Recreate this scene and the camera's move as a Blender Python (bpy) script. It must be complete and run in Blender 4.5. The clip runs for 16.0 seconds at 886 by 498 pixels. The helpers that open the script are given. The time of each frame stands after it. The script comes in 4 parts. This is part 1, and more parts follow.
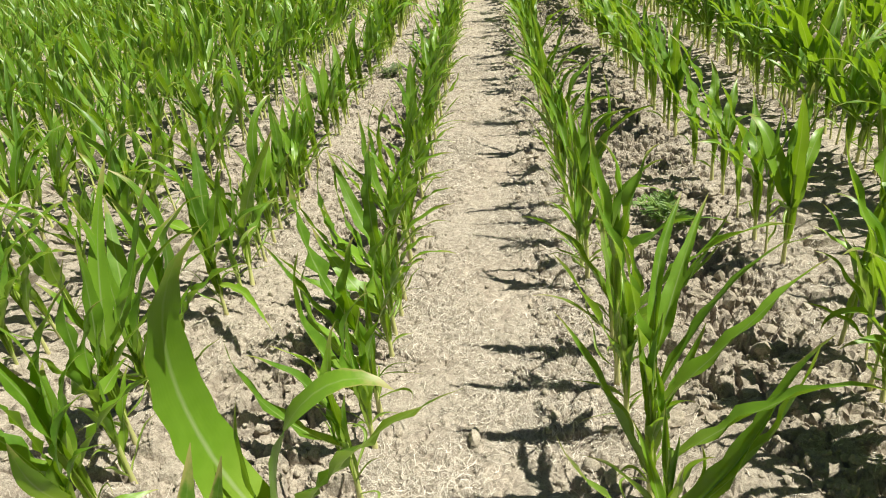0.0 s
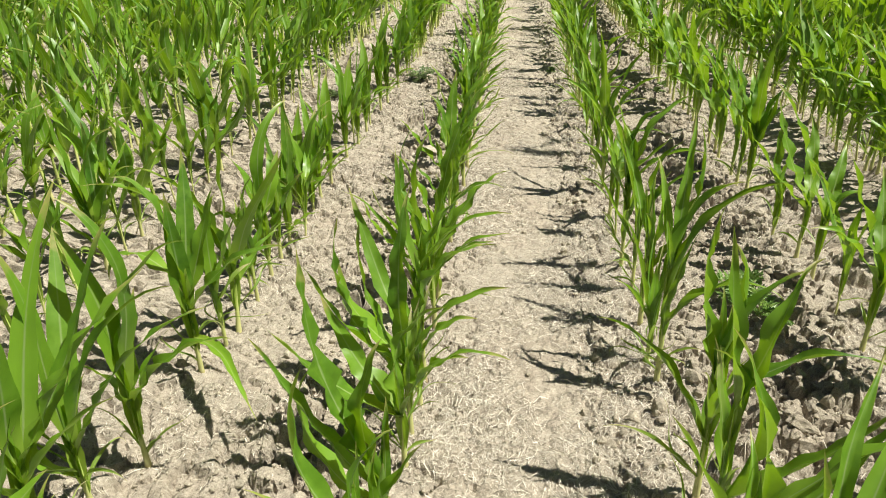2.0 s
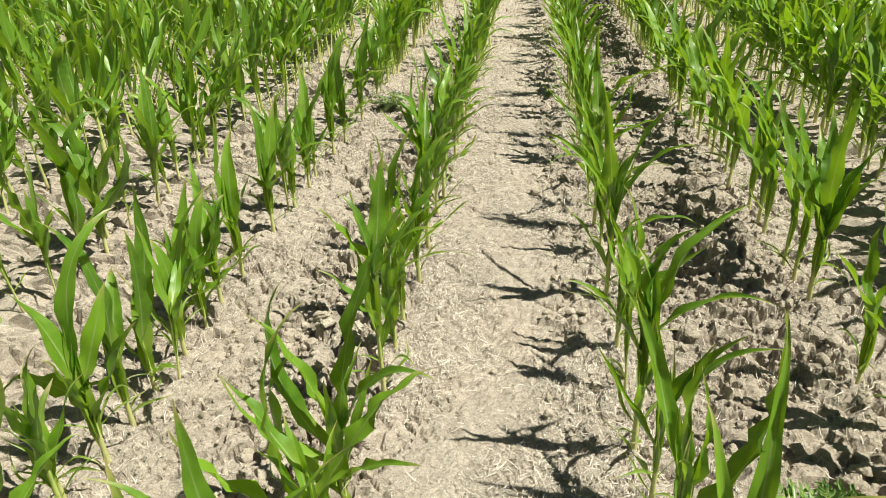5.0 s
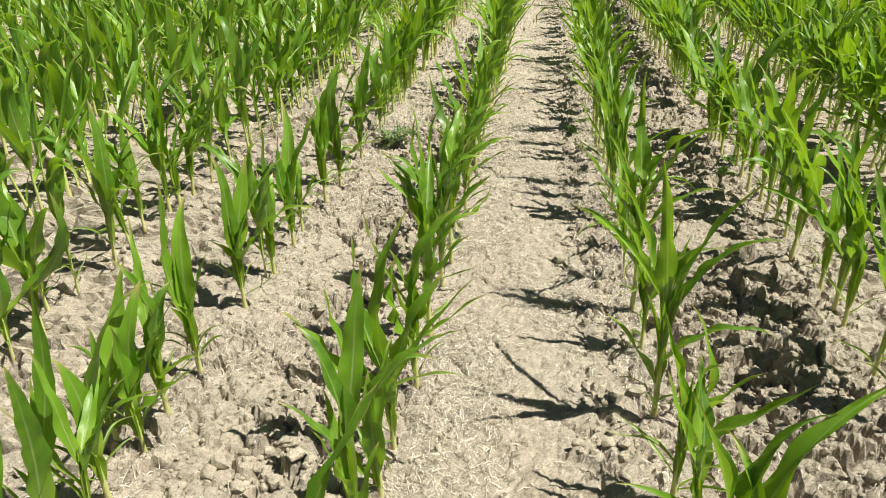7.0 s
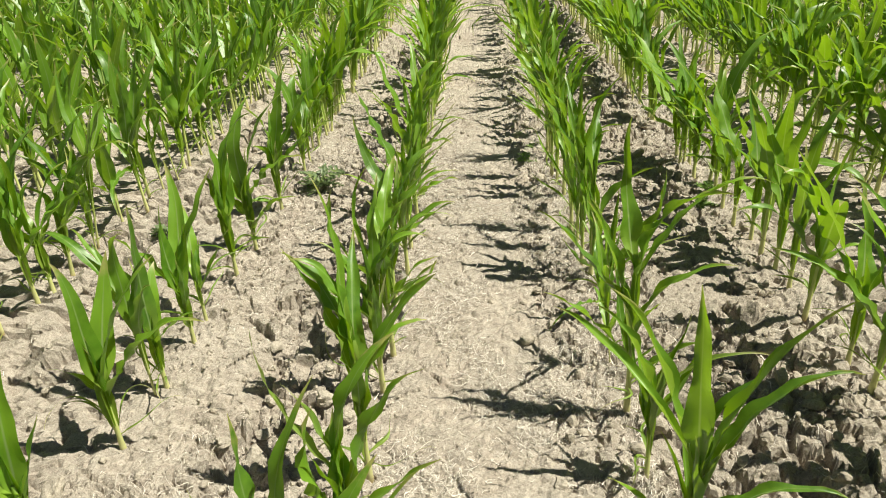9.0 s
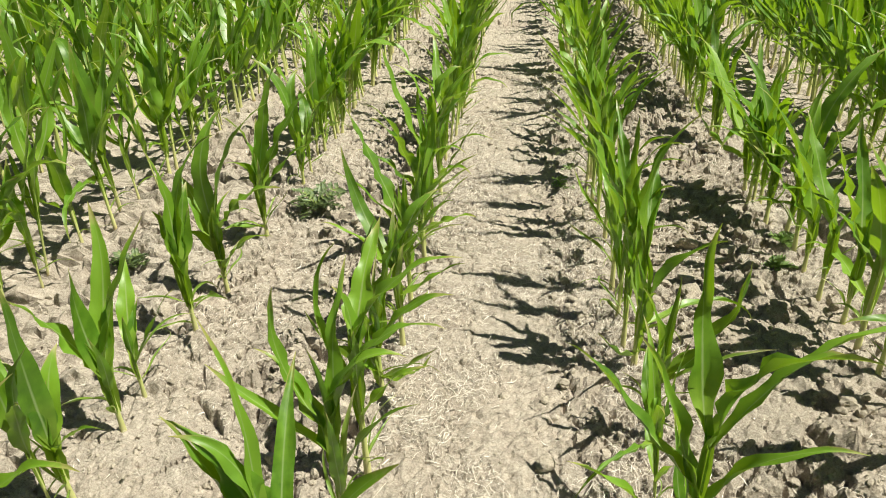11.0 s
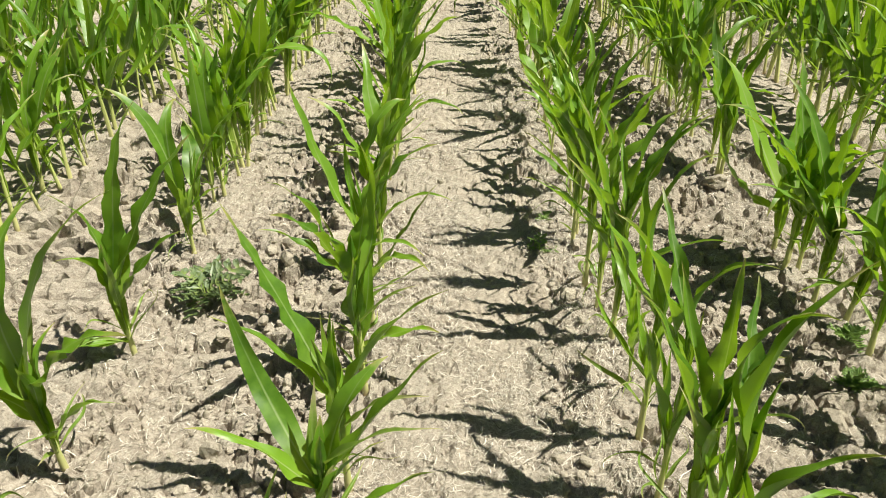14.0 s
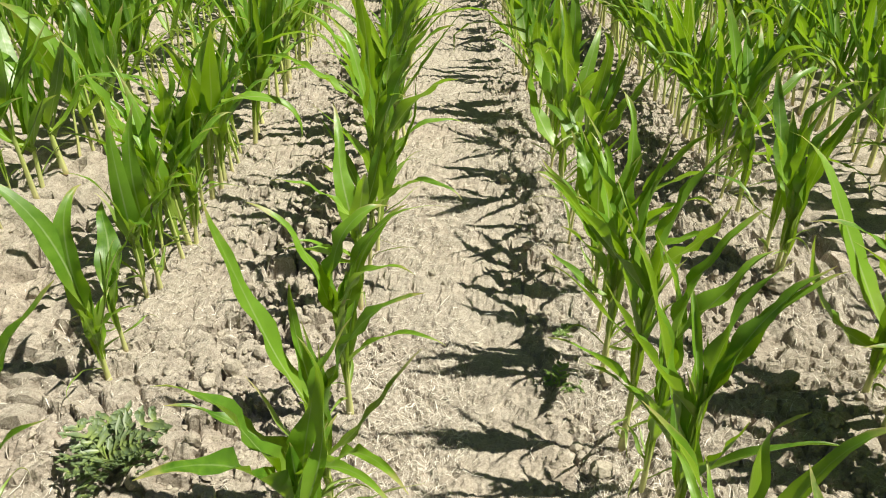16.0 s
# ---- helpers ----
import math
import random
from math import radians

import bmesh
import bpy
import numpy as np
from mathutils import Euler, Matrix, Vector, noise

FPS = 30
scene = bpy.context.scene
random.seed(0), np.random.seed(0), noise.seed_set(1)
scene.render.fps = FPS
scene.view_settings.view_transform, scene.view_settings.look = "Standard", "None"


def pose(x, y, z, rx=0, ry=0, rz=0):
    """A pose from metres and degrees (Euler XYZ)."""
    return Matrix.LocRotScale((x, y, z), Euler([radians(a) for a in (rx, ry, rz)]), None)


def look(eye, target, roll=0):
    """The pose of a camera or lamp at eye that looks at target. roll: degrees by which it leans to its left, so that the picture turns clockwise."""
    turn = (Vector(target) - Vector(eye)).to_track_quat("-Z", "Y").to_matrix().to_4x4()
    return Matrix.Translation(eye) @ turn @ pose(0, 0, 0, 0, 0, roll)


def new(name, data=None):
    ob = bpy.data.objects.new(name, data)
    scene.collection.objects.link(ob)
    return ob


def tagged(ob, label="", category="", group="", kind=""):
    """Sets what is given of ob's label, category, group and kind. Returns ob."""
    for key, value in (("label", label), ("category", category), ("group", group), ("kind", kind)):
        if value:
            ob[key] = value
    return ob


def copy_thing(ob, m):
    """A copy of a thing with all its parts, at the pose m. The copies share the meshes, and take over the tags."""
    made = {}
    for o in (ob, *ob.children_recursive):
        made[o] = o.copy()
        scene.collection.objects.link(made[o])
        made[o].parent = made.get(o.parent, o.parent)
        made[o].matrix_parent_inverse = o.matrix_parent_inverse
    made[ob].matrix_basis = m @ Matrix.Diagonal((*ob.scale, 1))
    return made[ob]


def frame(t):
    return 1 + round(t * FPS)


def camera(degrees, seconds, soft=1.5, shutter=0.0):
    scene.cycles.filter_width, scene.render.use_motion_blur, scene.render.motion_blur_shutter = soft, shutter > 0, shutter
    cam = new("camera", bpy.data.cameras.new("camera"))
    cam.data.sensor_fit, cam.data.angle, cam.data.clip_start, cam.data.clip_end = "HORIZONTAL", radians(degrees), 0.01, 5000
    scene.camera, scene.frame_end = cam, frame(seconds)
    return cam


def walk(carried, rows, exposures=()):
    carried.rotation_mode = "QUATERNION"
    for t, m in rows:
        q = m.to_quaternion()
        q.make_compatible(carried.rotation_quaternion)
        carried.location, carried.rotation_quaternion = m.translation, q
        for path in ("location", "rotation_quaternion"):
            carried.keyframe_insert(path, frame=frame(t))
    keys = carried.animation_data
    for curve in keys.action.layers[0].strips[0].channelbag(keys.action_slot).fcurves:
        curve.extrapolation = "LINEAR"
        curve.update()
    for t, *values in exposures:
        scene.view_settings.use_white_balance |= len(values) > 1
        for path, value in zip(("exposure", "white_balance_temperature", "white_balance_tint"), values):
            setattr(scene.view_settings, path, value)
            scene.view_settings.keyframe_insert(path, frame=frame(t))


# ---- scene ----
cam = camera(64.9, 16.0, soft=1.0)
METRES, EYE, TILT, LEAN, TURN = 5.6, 1.44, 0.0, 1.5, 6.1
ROWS = [
    (0.0, 0.0, 0.0, 0.0, -2.92, -26.76, 5.81),
    (0.5, 0.0013, 0.0135, -0.0026, -1.29, -27.71, 4.86),
    (1.0, -0.0076, 0.0442, -0.0057, 2.43, -28.17, 0.73),
    (1.5, -0.0183, 0.0869, -0.0025, 0.13, -26.49, 1.08),
    (2.0, -0.0219, 0.111, -0.0051, -0.28, -26.89, 0.19),
    (2.5, -0.0063, 0.1473, -0.0065, 7.14, -27.75, 2.95),
    (3.0, 0.0082, 0.1742, -0.005, 9.04, -29.02, 2.23),
    (3.5, 0.0118, 0.2085, -0.0089, 3.99, -30.36, 0.99),
    (4.0, 0.0012, 0.2495, -0.0048, 0.37, -25.33, 0.31),
    (4.5, 0.0079, 0.2819, -0.0073, -3.07, -27.94, 1.9),
    (5.0, 0.0251, 0.3133, -0.0048, 0.46, -27.64, 0.82),
    (7.5, 0.0288, 0.4503, -0.005, 2.5, -26.94, 0.05),
    (8.0, 0.0395, 0.4753, -0.0052, 4.77, -27.65, 1.55),
    (8.5, 0.0373, 0.5056, -0.0094, 3.86, -28.44, 1.54),
    (9.0, 0.0337, 0.5447, -0.0073, -3.82, -26.91, 2.06),
    (9.5, 0.0388, 0.5767, -0.0095, -5.06, -28.8, 2.09),
    (10.0, 0.052, 0.6065, -0.0068, -0.74, -28.94, 1.41),
    (12.5, 0.06, 0.7411, -0.0122, 0.1, -28.99, 0.08),
    (13.0, 0.0626, 0.7712, -0.0164, 0.73, -31.55, 2.09),
    (13.5, 0.0528, 0.8127, -0.0135, -3.6, -32.38, -1.53),
    (14.0, 0.0502, 0.8359, -0.0142, -5.78, -31.48, -0.41),
    (14.5, 0.0587, 0.8645, -0.0136, -4.7, -30.57, 1.18),
    (15.0, 0.0716, 0.894, -0.0105, -1.14, -27.57, -1.25),
    (15.5, 0.0725, 0.9234, -0.0155, 0.71, -31.11, 0.63),
    (16.0, 0.0649, 0.9622, -0.0152, -5.57, -31.12, -1.42),
]
walk(cam, [(t, pose(0, 0, EYE, TILT, LEAN, TURN) @ pose(METRES * x, METRES * y, METRES * z, 90 + pitch, roll, yaw)) for t, x, y, z, yaw, pitch, roll in ROWS])

# ---- light ----
SUN_HEIGHT, SUN_SIDE = 60.0, 94.0      # degrees above the ground; compass bearing from +y towards +x
world = bpy.data.worlds.new("sky")
scene.world = world
world.use_nodes = True
wn = world.node_tree.nodes
sky = wn.new("ShaderNodeTexSky")
sky.sky_type, sky.sun_disc = "NISHITA", False
sky.sun_elevation, sky.sun_rotation = radians(SUN_HEIGHT), radians(SUN_SIDE)
wn["Background"].inputs["Strength"].default_value = 0.021
world.node_tree.links.new(sky.outputs[0], wn["Background"].inputs["Color"])
sun_data = bpy.data.lights.new("sun", "SUN")
sun_data.energy, sun_data.angle, sun_data.color = 5.0, radians(0.55), (1.0, 0.965, 0.83)
sun = new("sun", sun_data)
e, b = radians(SUN_HEIGHT), radians(SUN_SIDE)
sun.matrix_world = look((math.sin(b) * math.cos(e) * 30, math.cos(b) * math.cos(e) * 30, math.sin(e) * 30), (0, 0, 0))
scene.view_settings.exposure = 0.63


# ---- materials ----
def material(name):
    m = bpy.data.materials.new(name)
    m.use_nodes = True
    t = m.node_tree
    bsdf = t.nodes["Principled BSDF"]
    return m, t, bsdf


def node(t, kind, **values):
    n = t.nodes.new(kind)
    for key, value in values.items():
        n.inputs[key.replace("_", " ")].default_value = value
    return n


def ramp(t, source, stops):
    r = t.nodes.new("ShaderNodeValToRGB")
    while len(r.color_ramp.elements) < len(stops):
        r.color_ramp.elements.new(0.5)
    for el, (p, c) in zip(r.color_ramp.elements, stops):
        el.position, el.color = p, (*c, 1)
    t.links.new(source, r.inputs[0])
    return r.outputs[0]


def mixed(t, fac, a, b, mode="MIX"):
    n = t.nodes.new("ShaderNodeMix")
    n.data_type, n.blend_type = "RGBA", mode
    for socket, value in ((n.inputs[0], fac), (n.inputs[6], a), (n.inputs[7], b)):
        if isinstance(value, (int, float)):
            socket.default_value = value
        elif isinstance(value, tuple):
            socket.default_value = (*value, 1)
        else:
            t.links.new(value, socket)
    return n.outputs[2]


def calc(t, op, a, b=0.0, c=0.0):
    n = t.nodes.new("ShaderNodeMath")
    n.operation = op
    for socket, value in zip(n.inputs, (a, b, c)):
        if isinstance(value, (int, float)):
            socket.default_value = value
        else:
            t.links.new(value, socket)
    return n.outputs[0]


def soil_material(name, low, mid, high, fibre, flaky=0.9):
    """Dry soil with a mat of fine pale root fibres; fibre: how much of it."""
    m, t, bsdf = material(name)
    geo = t.nodes.new("ShaderNodeNewGeometry")
    pos = geo.outputs["Position"]
    big = node(t, "ShaderNodeTexNoise", Scale=2.2, Detail=4.0, Roughness=0.6)
    med = node(t, "ShaderNodeTexNoise", Scale=24.0, Detail=6.0, Roughness=0.65)
    fine = node(t, "ShaderNodeTexNoise", Scale=170.0, Detail=5.0, Roughness=0.7)
    curl = node(t, "ShaderNodeTexNoise", Scale=46.0, Detail=2.0, Roughness=0.5, Distortion=2.2)
    curl2 = node(t, "ShaderNodeTexNoise", Scale=85.0, Detail=1.0, Roughness=0.5, Distortion=1.6)
    for n in (big, med, fine, curl, curl2):
        t.links.new(pos, n.inputs["Vector"])
    push = t.nodes.new("ShaderNodeVectorMath")      # uneven flakes about two and four centimetres wide
    push.operation = "MULTIPLY_ADD"
    warp = node(t, "ShaderNodeTexNoise", Scale=30.0, Detail=3.0)
    t.links.new(pos, warp.inputs["Vector"])
    t.links.new(warp.outputs["Color"], push.inputs[0])
    push.inputs[1].default_value = (0.035, 0.035, 0.035)
    t.links.new(pos, push.inputs[2])
    flakes = []
    for size in (48.0, 24.0):
        cell = node(t, "ShaderNodeTexVoronoi", Scale=size)
        t.links.new(push.outputs[0], cell.inputs["Vector"])
        tone = t.nodes.new("ShaderNodeSeparateColor")
        t.links.new(cell.outputs["Color"], tone.inputs[0])
        flakes.append(calc(t, "SUBTRACT", tone.outputs[0], calc(t, "MULTIPLY", cell.outputs["Distance"], 0.9)))
    flake = calc(t, "ADD", calc(t, "MULTIPLY", flakes[0], 0.6), flakes[1])
    base = ramp(t, med.outputs["Fac"], ((0.28, low), (0.5, mid), (0.72, high)))
    base = mixed(t, ramp(t, big.outputs["Fac"], ((0.35, (0, 0, 0)), (0.65, (0.5, 0.5, 0.5)))), base, high)
    across = t.nodes.new("ShaderNodeSeparateXYZ")       # an uneven strip beside the lane is mixed towards a darker brown
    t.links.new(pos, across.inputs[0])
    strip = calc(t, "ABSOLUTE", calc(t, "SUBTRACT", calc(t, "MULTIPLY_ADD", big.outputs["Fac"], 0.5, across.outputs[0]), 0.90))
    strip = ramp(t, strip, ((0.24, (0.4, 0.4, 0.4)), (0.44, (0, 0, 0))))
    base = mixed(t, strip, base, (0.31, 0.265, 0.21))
    grain = ramp(t, fine.outputs["Fac"], ((0.3, (0.55, 0.53, 0.50)), (0.5, (0.95, 0.95, 0.95)), (0.7, (1.2, 1.2, 1.18))))
    base = mixed(t, 1.0, base, grain, "MULTIPLY")
    lines = []
    for n, wide in ((curl, 0.030), (curl2, 0.045)):
        off = calc(t, "ABSOLUTE", calc(t, "SUBTRACT", n.outputs["Fac"], 0.5))
        lines.append(calc(t, "MAXIMUM", calc(t, "SUBTRACT", 1.0, calc(t, "DIVIDE", off, wide)), 0.0))
    mat_of = calc(t, "MULTIPLY", calc(t, "MAXIMUM", lines[0], lines[1]), fibre)
    mat_of = calc(t, "MULTIPLY", mat_of, ramp(t, big.outputs["Fac"], ((0.38, (0.25, 0.25, 0.25)), (0.55, (1, 1, 1)))))
    base = mixed(t, mat_of, base, (0.66, 0.61, 0.50))
    t.links.new(base, bsdf.inputs["Base Color"])
    bsdf.inputs["Roughness"].default_value = 0.95
    bsdf.inputs["Specular IOR Level"].default_value = 0.15
    h = calc(t, "ADD", calc(t, "MULTIPLY", med.outputs["Fac"], 0.6), calc(t, "MULTIPLY", fine.outputs["Fac"], 0.35))
    h = calc(t, "ADD", h, calc(t, "MULTIPLY", mat_of, 0.35))
    h = calc(t, "ADD", h, calc(t, "MULTIPLY", flake, flaky))
    bump = node(t, "ShaderNodeBump", Strength=1.0, Distance=0.008)
    t.links.new(h, bump.inputs["Height"])
    t.links.new(bump.outputs[0], bsdf.inputs["Normal"])
    return m


def leaf_material(name, dark, light, tip, dry, through_light, foot=(0.42, 0.52, 0.09)):
    """A blade: veins across u, midrib at u = 0.5, tip at v = 1."""
    m, t, bsdf = material(name)
    uv = t.nodes.new("ShaderNodeUVMap")
    sep = t.nodes.new("ShaderNodeSeparateXYZ")
    t.links.new(uv.outputs[0], sep.inputs[0])
    u, v = sep.outputs[0], sep.outputs[1]
    geo = t.nodes.new("ShaderNodeNewGeometry")
    info = t.nodes.new("ShaderNodeObjectInfo")
    vary = calc(t, "FRACT", calc(t, "ADD", geo.outputs["Random Per Island"], info.outputs["Random"]))
    blot = node(t, "ShaderNodeTexNoise", Scale=38.0, Detail=4.0, Roughness=0.6)
    t.links.new(geo.outputs["Position"], blot.inputs["Vector"])
    base = mixed(t, vary, dark, light)
    base = mixed(t, ramp(t, blot.outputs["Fac"], ((0.35, (0, 0, 0)), (0.7, (0.5, 0.5, 0.5)))), base, light)
    vein = calc(t, "SINE", calc(t, "MULTIPLY", u, 95.0))
    base = mixed(t, calc(t, "MULTIPLY_ADD", vein, 0.006, 0.02), base, light)
    pale = calc(t, "MULTIPLY", calc(t, "MAXIMUM", calc(t, "SUBTRACT", 0.32, v), 0.0), 1.7)     # yellower towards the sheath
    base = mixed(t, pale, base, foot)
    rib = calc(t, "SUBTRACT", 1.0, calc(t, "MULTIPLY", calc(t, "ABSOLUTE", calc(t, "SUBTRACT", u, 0.5)), 17.0))
    rib = calc(t, "MULTIPLY", calc(t, "MAXIMUM", rib, 0.0), calc(t, "SUBTRACT", 1.05, v))
    base = mixed(t, calc(t, "MINIMUM", calc(t, "MULTIPLY", rib, 1.3), 0.8), base, (0.36, 0.46, 0.20))
    rim = calc(t, "ABSOLUTE", calc(t, "SUBTRACT", u, 0.5))
    wear = calc(t, "ADD", v, calc(t, "MULTIPLY", calc(t, "SUBTRACT", blot.outputs["Fac"], 0.5), 0.35))
    wear = calc(t, "ADD", wear, calc(t, "MULTIPLY", calc(t, "MAXIMUM", calc(t, "SUBTRACT", rim, 0.36), 0.0), 0.9))
    wear = calc(t, "ADD", wear, calc(t, "MULTIPLY", vary, 0.05))
    base = mixed(t, ramp(t, wear, ((dry, (0, 0, 0)), (min(dry + 0.22, 1.0), (1, 1, 1)))), base, tip)
    t.links.new(base, bsdf.inputs["Base Color"])
    t.links.new(ramp(t, blot.outputs["Fac"], ((0.3, (0.34, 0.34, 0.34)), (0.7, (0.54, 0.54, 0.54)))), bsdf.inputs["Roughness"])
    bsdf.inputs["Specular IOR Level"].default_value = 0.68
    bump = node(t, "ShaderNodeBump", Strength=0.04, Distance=0.001)
    t.links.new(vein, bump.inputs["Height"])
    t.links.new(bump.outputs[0], bsdf.inputs["Normal"])
    glow = t.nodes.new("ShaderNodeBsdfTranslucent")
    t.links.new(mixed(t, 0.75, base, through_light), glow.inputs["Color"])
    mix = t.nodes.new("ShaderNodeMixShader")
    mix.inputs[0].default_value = 0.37
    t.links.new(bsdf.outputs[0], mix.inputs[1])
    t.links.new(glow.outputs[0], mix.inputs[2])
    t.links.new(mix.outputs[0], t.nodes["Material Output"].inputs["Surface"])
    return m


def stalk_material():
    m, t, bsdf = material("stalk_sheath")
    uv = t.nodes.new("ShaderNodeUVMap")
    sep = t.nodes.new("ShaderNodeSeparateXYZ")
    t.links.new(uv.outputs[0], sep.inputs[0])
    streak = calc(t, "SINE", calc(t, "MULTIPLY", sep.outputs[0], 80.0))
    base = ramp(t, sep.outputs[1], ((0.0, (0.34, 0.22, 0.12)), (0.08, (0.58, 0.56, 0.25)), (0.4, (0.50, 0.56, 0.17)), (1.0, (0.26, 0.42, 0.06))))
    base = mixed(t, calc(t, "MULTIPLY_ADD", streak, 0.08, 0.08), base, (0.5, 0.52, 0.25))
    t.links.new(base, bsdf.inputs["Base Color"])
    bsdf.inputs["Roughness"].default_value = 0.5
    return m


def straw_material():
    m, t, bsdf = material("dry_straw")
    geo = t.nodes.new("ShaderNodeNewGeometry")
    base = ramp(t, geo.outputs["Random Per Island"], ((0.0, (0.20, 0.165, 0.125)), (0.3, (0.455, 0.402, 0.33)), (0.7, (0.665, 0.605, 0.52)), (1.0, (0.80, 0.745, 0.655))))
    t.links.new(base, bsdf.inputs["Base Color"])
    bsdf.inputs["Roughness"].default_value = 0.75
    return m


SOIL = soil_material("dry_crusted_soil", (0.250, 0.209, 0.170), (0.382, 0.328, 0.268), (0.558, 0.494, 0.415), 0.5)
CLOD = soil_material("clod_soil", (0.29, 0.25, 0.195), (0.40, 0.35, 0.28), (0.52, 0.465, 0.385), 0.12, 0.3)
LEAF = leaf_material("maize_blade", (0.043, 0.136, 0.012), (0.200, 0.378, 0.028), (0.36, 0.33, 0.11), 0.88, (0.36, 0.58, 0.004))
LEAF_OLD = leaf_material("maize_lower_blade", (0.13, 0.25, 0.03), (0.22, 0.33, 0.055), (0.50, 0.44, 0.24), 0.72, (0.38, 0.54, 0.05))
WEED = leaf_material("weed_leaf", (0.13, 0.24, 0.065), (0.24, 0.38, 0.11), (0.30, 0.32, 0.14), 0.97, (0.30, 0.48, 0.08))
WEED_GREY = leaf_material("grey_weed_leaf", (0.12, 0.18, 0.085), (0.22, 0.29, 0.14), (0.38, 0.35, 0.22), 0.97, (0.22, 0.30, 0.12))
WEED_PALE = leaf_material("pale_weed_leaf", (0.20, 0.32, 0.10), (0.30, 0.43, 0.15), (0.40, 0.42, 0.2), 0.97, (0.34, 0.50, 0.12))
STALK = stalk_material()
STRAW = straw_material()

# ---- ground relief ----
rng = np.random.default_rng(7)
TABLE = rng.random((256, 256))
JX, JY, JR = rng.random((256, 256)), rng.random((256, 256)), rng.random((256, 256))


def value_noise(x, y):
    xi, yi = np.floor(x).astype(int), np.floor(y).astype(int)
    fx, fy = x - xi, y - yi
    fx, fy = fx * fx * (3 - 2 * fx), fy * fy * (3 - 2 * fy)
    a, b2 = TABLE[xi & 255, yi & 255], TABLE[(xi + 1) & 255, yi & 255]
    c, d = TABLE[xi & 255, (yi + 1) & 255], TABLE[(xi + 1) & 255, (yi + 1) & 255]
    return (a * (1 - fx) + b2 * fx) * (1 - fy) + (c * (1 - fx) + d * fx) * fy - 0.5


def fbm(x, y, octaves=4):
    total, amp = 0.0, 1.0
    for k in range(octaves):
        total = total + amp * value_noise(x * 2 ** k + 17.3 * k, y * 2 ** k + 5.1 * k)
        amp *= 0.5
    return total


def cells(x, y):
    """Distance to the cell border and a random number of the cell."""
    xi, yi = np.floor(x).astype(int), np.floor(y).astype(int)
    f1, f2 = np.full(x.shape, 9.0), np.full(x.shape, 9.0)
    who, tilt = np.zeros(x.shape), np.zeros(x.shape)
    for ox in (-1, 0, 1):
        for oy in (-1, 0, 1):
            cx, cy = xi + ox, yi + oy
            d = np.hypot(cx + JX[cx & 255, cy & 255] - x, cy + JY[cx & 255, cy & 255] - y)
            nearer = d < f1
            f2 = np.where(nearer, f1, np.minimum(f2, d))
            who = np.where(nearer, JR[cx & 255, cy & 255], who)
            lean_x, lean_y = JR[(cx + 91) & 255, cy & 255] - 0.5, JR[cx & 255, (cy + 57) & 255] - 0.5
            tilt = np.where(nearer, (x - cx - JX[cx & 255, cy & 255]) * lean_x + (y - cy - JY[cx & 255, cy & 255]) * lean_y, tilt)
            f1 = np.where(nearer, d, f1)
    return f2 - f1, who, tilt


ROW_AT = {k: x for k, x in zip(range(-3, 5), (-2.70, -1.96, -1.215, -0.478, 0.26, 0.99, 1.73, 2.47))}


def row_x(k):
    """Where row k runs: 0 and 1 flank the walked lane."""
    if k in ROW_AT:
        return ROW_AT[k]
    return -2.70 + 0.742 * (k + 3) if k < 0 else 2.47 + 0.742 * (k - 4)


def bell(x, centre, width):
    return np.exp(-((x - centre) / width) ** 2)


def roughness_at(x, y):
    """How broken the crust is, 0 to 1."""
    patch = fbm(x * 1.7 + 3, y * 1.3 + 8, 3)
    left = bell(x, -0.72 + 0.05 * np.sin(y * 2.3), 0.17)
    right = bell(x, 0.64, 0.27)
    other = np.where((x < -1.3) | (x > 1.15), 0.8, 0.0) * bell(((x + 0.72) / 0.742) % 1.0 - 0.5, 0.0, 0.28)
    lane = 0.10 * bell(x, -0.3, 0.12) + 0.48 * bell(x, 0.11, 0.15)
    return np.clip((left * 1.15 + right * 1.1 + other) * (0.8 + 1.4 * patch) + lane + np.where(x < -0.5, 0.38, np.where(x > 0.25, 0.2, 0.06)) * (1 + 2 * patch), 0, 1)


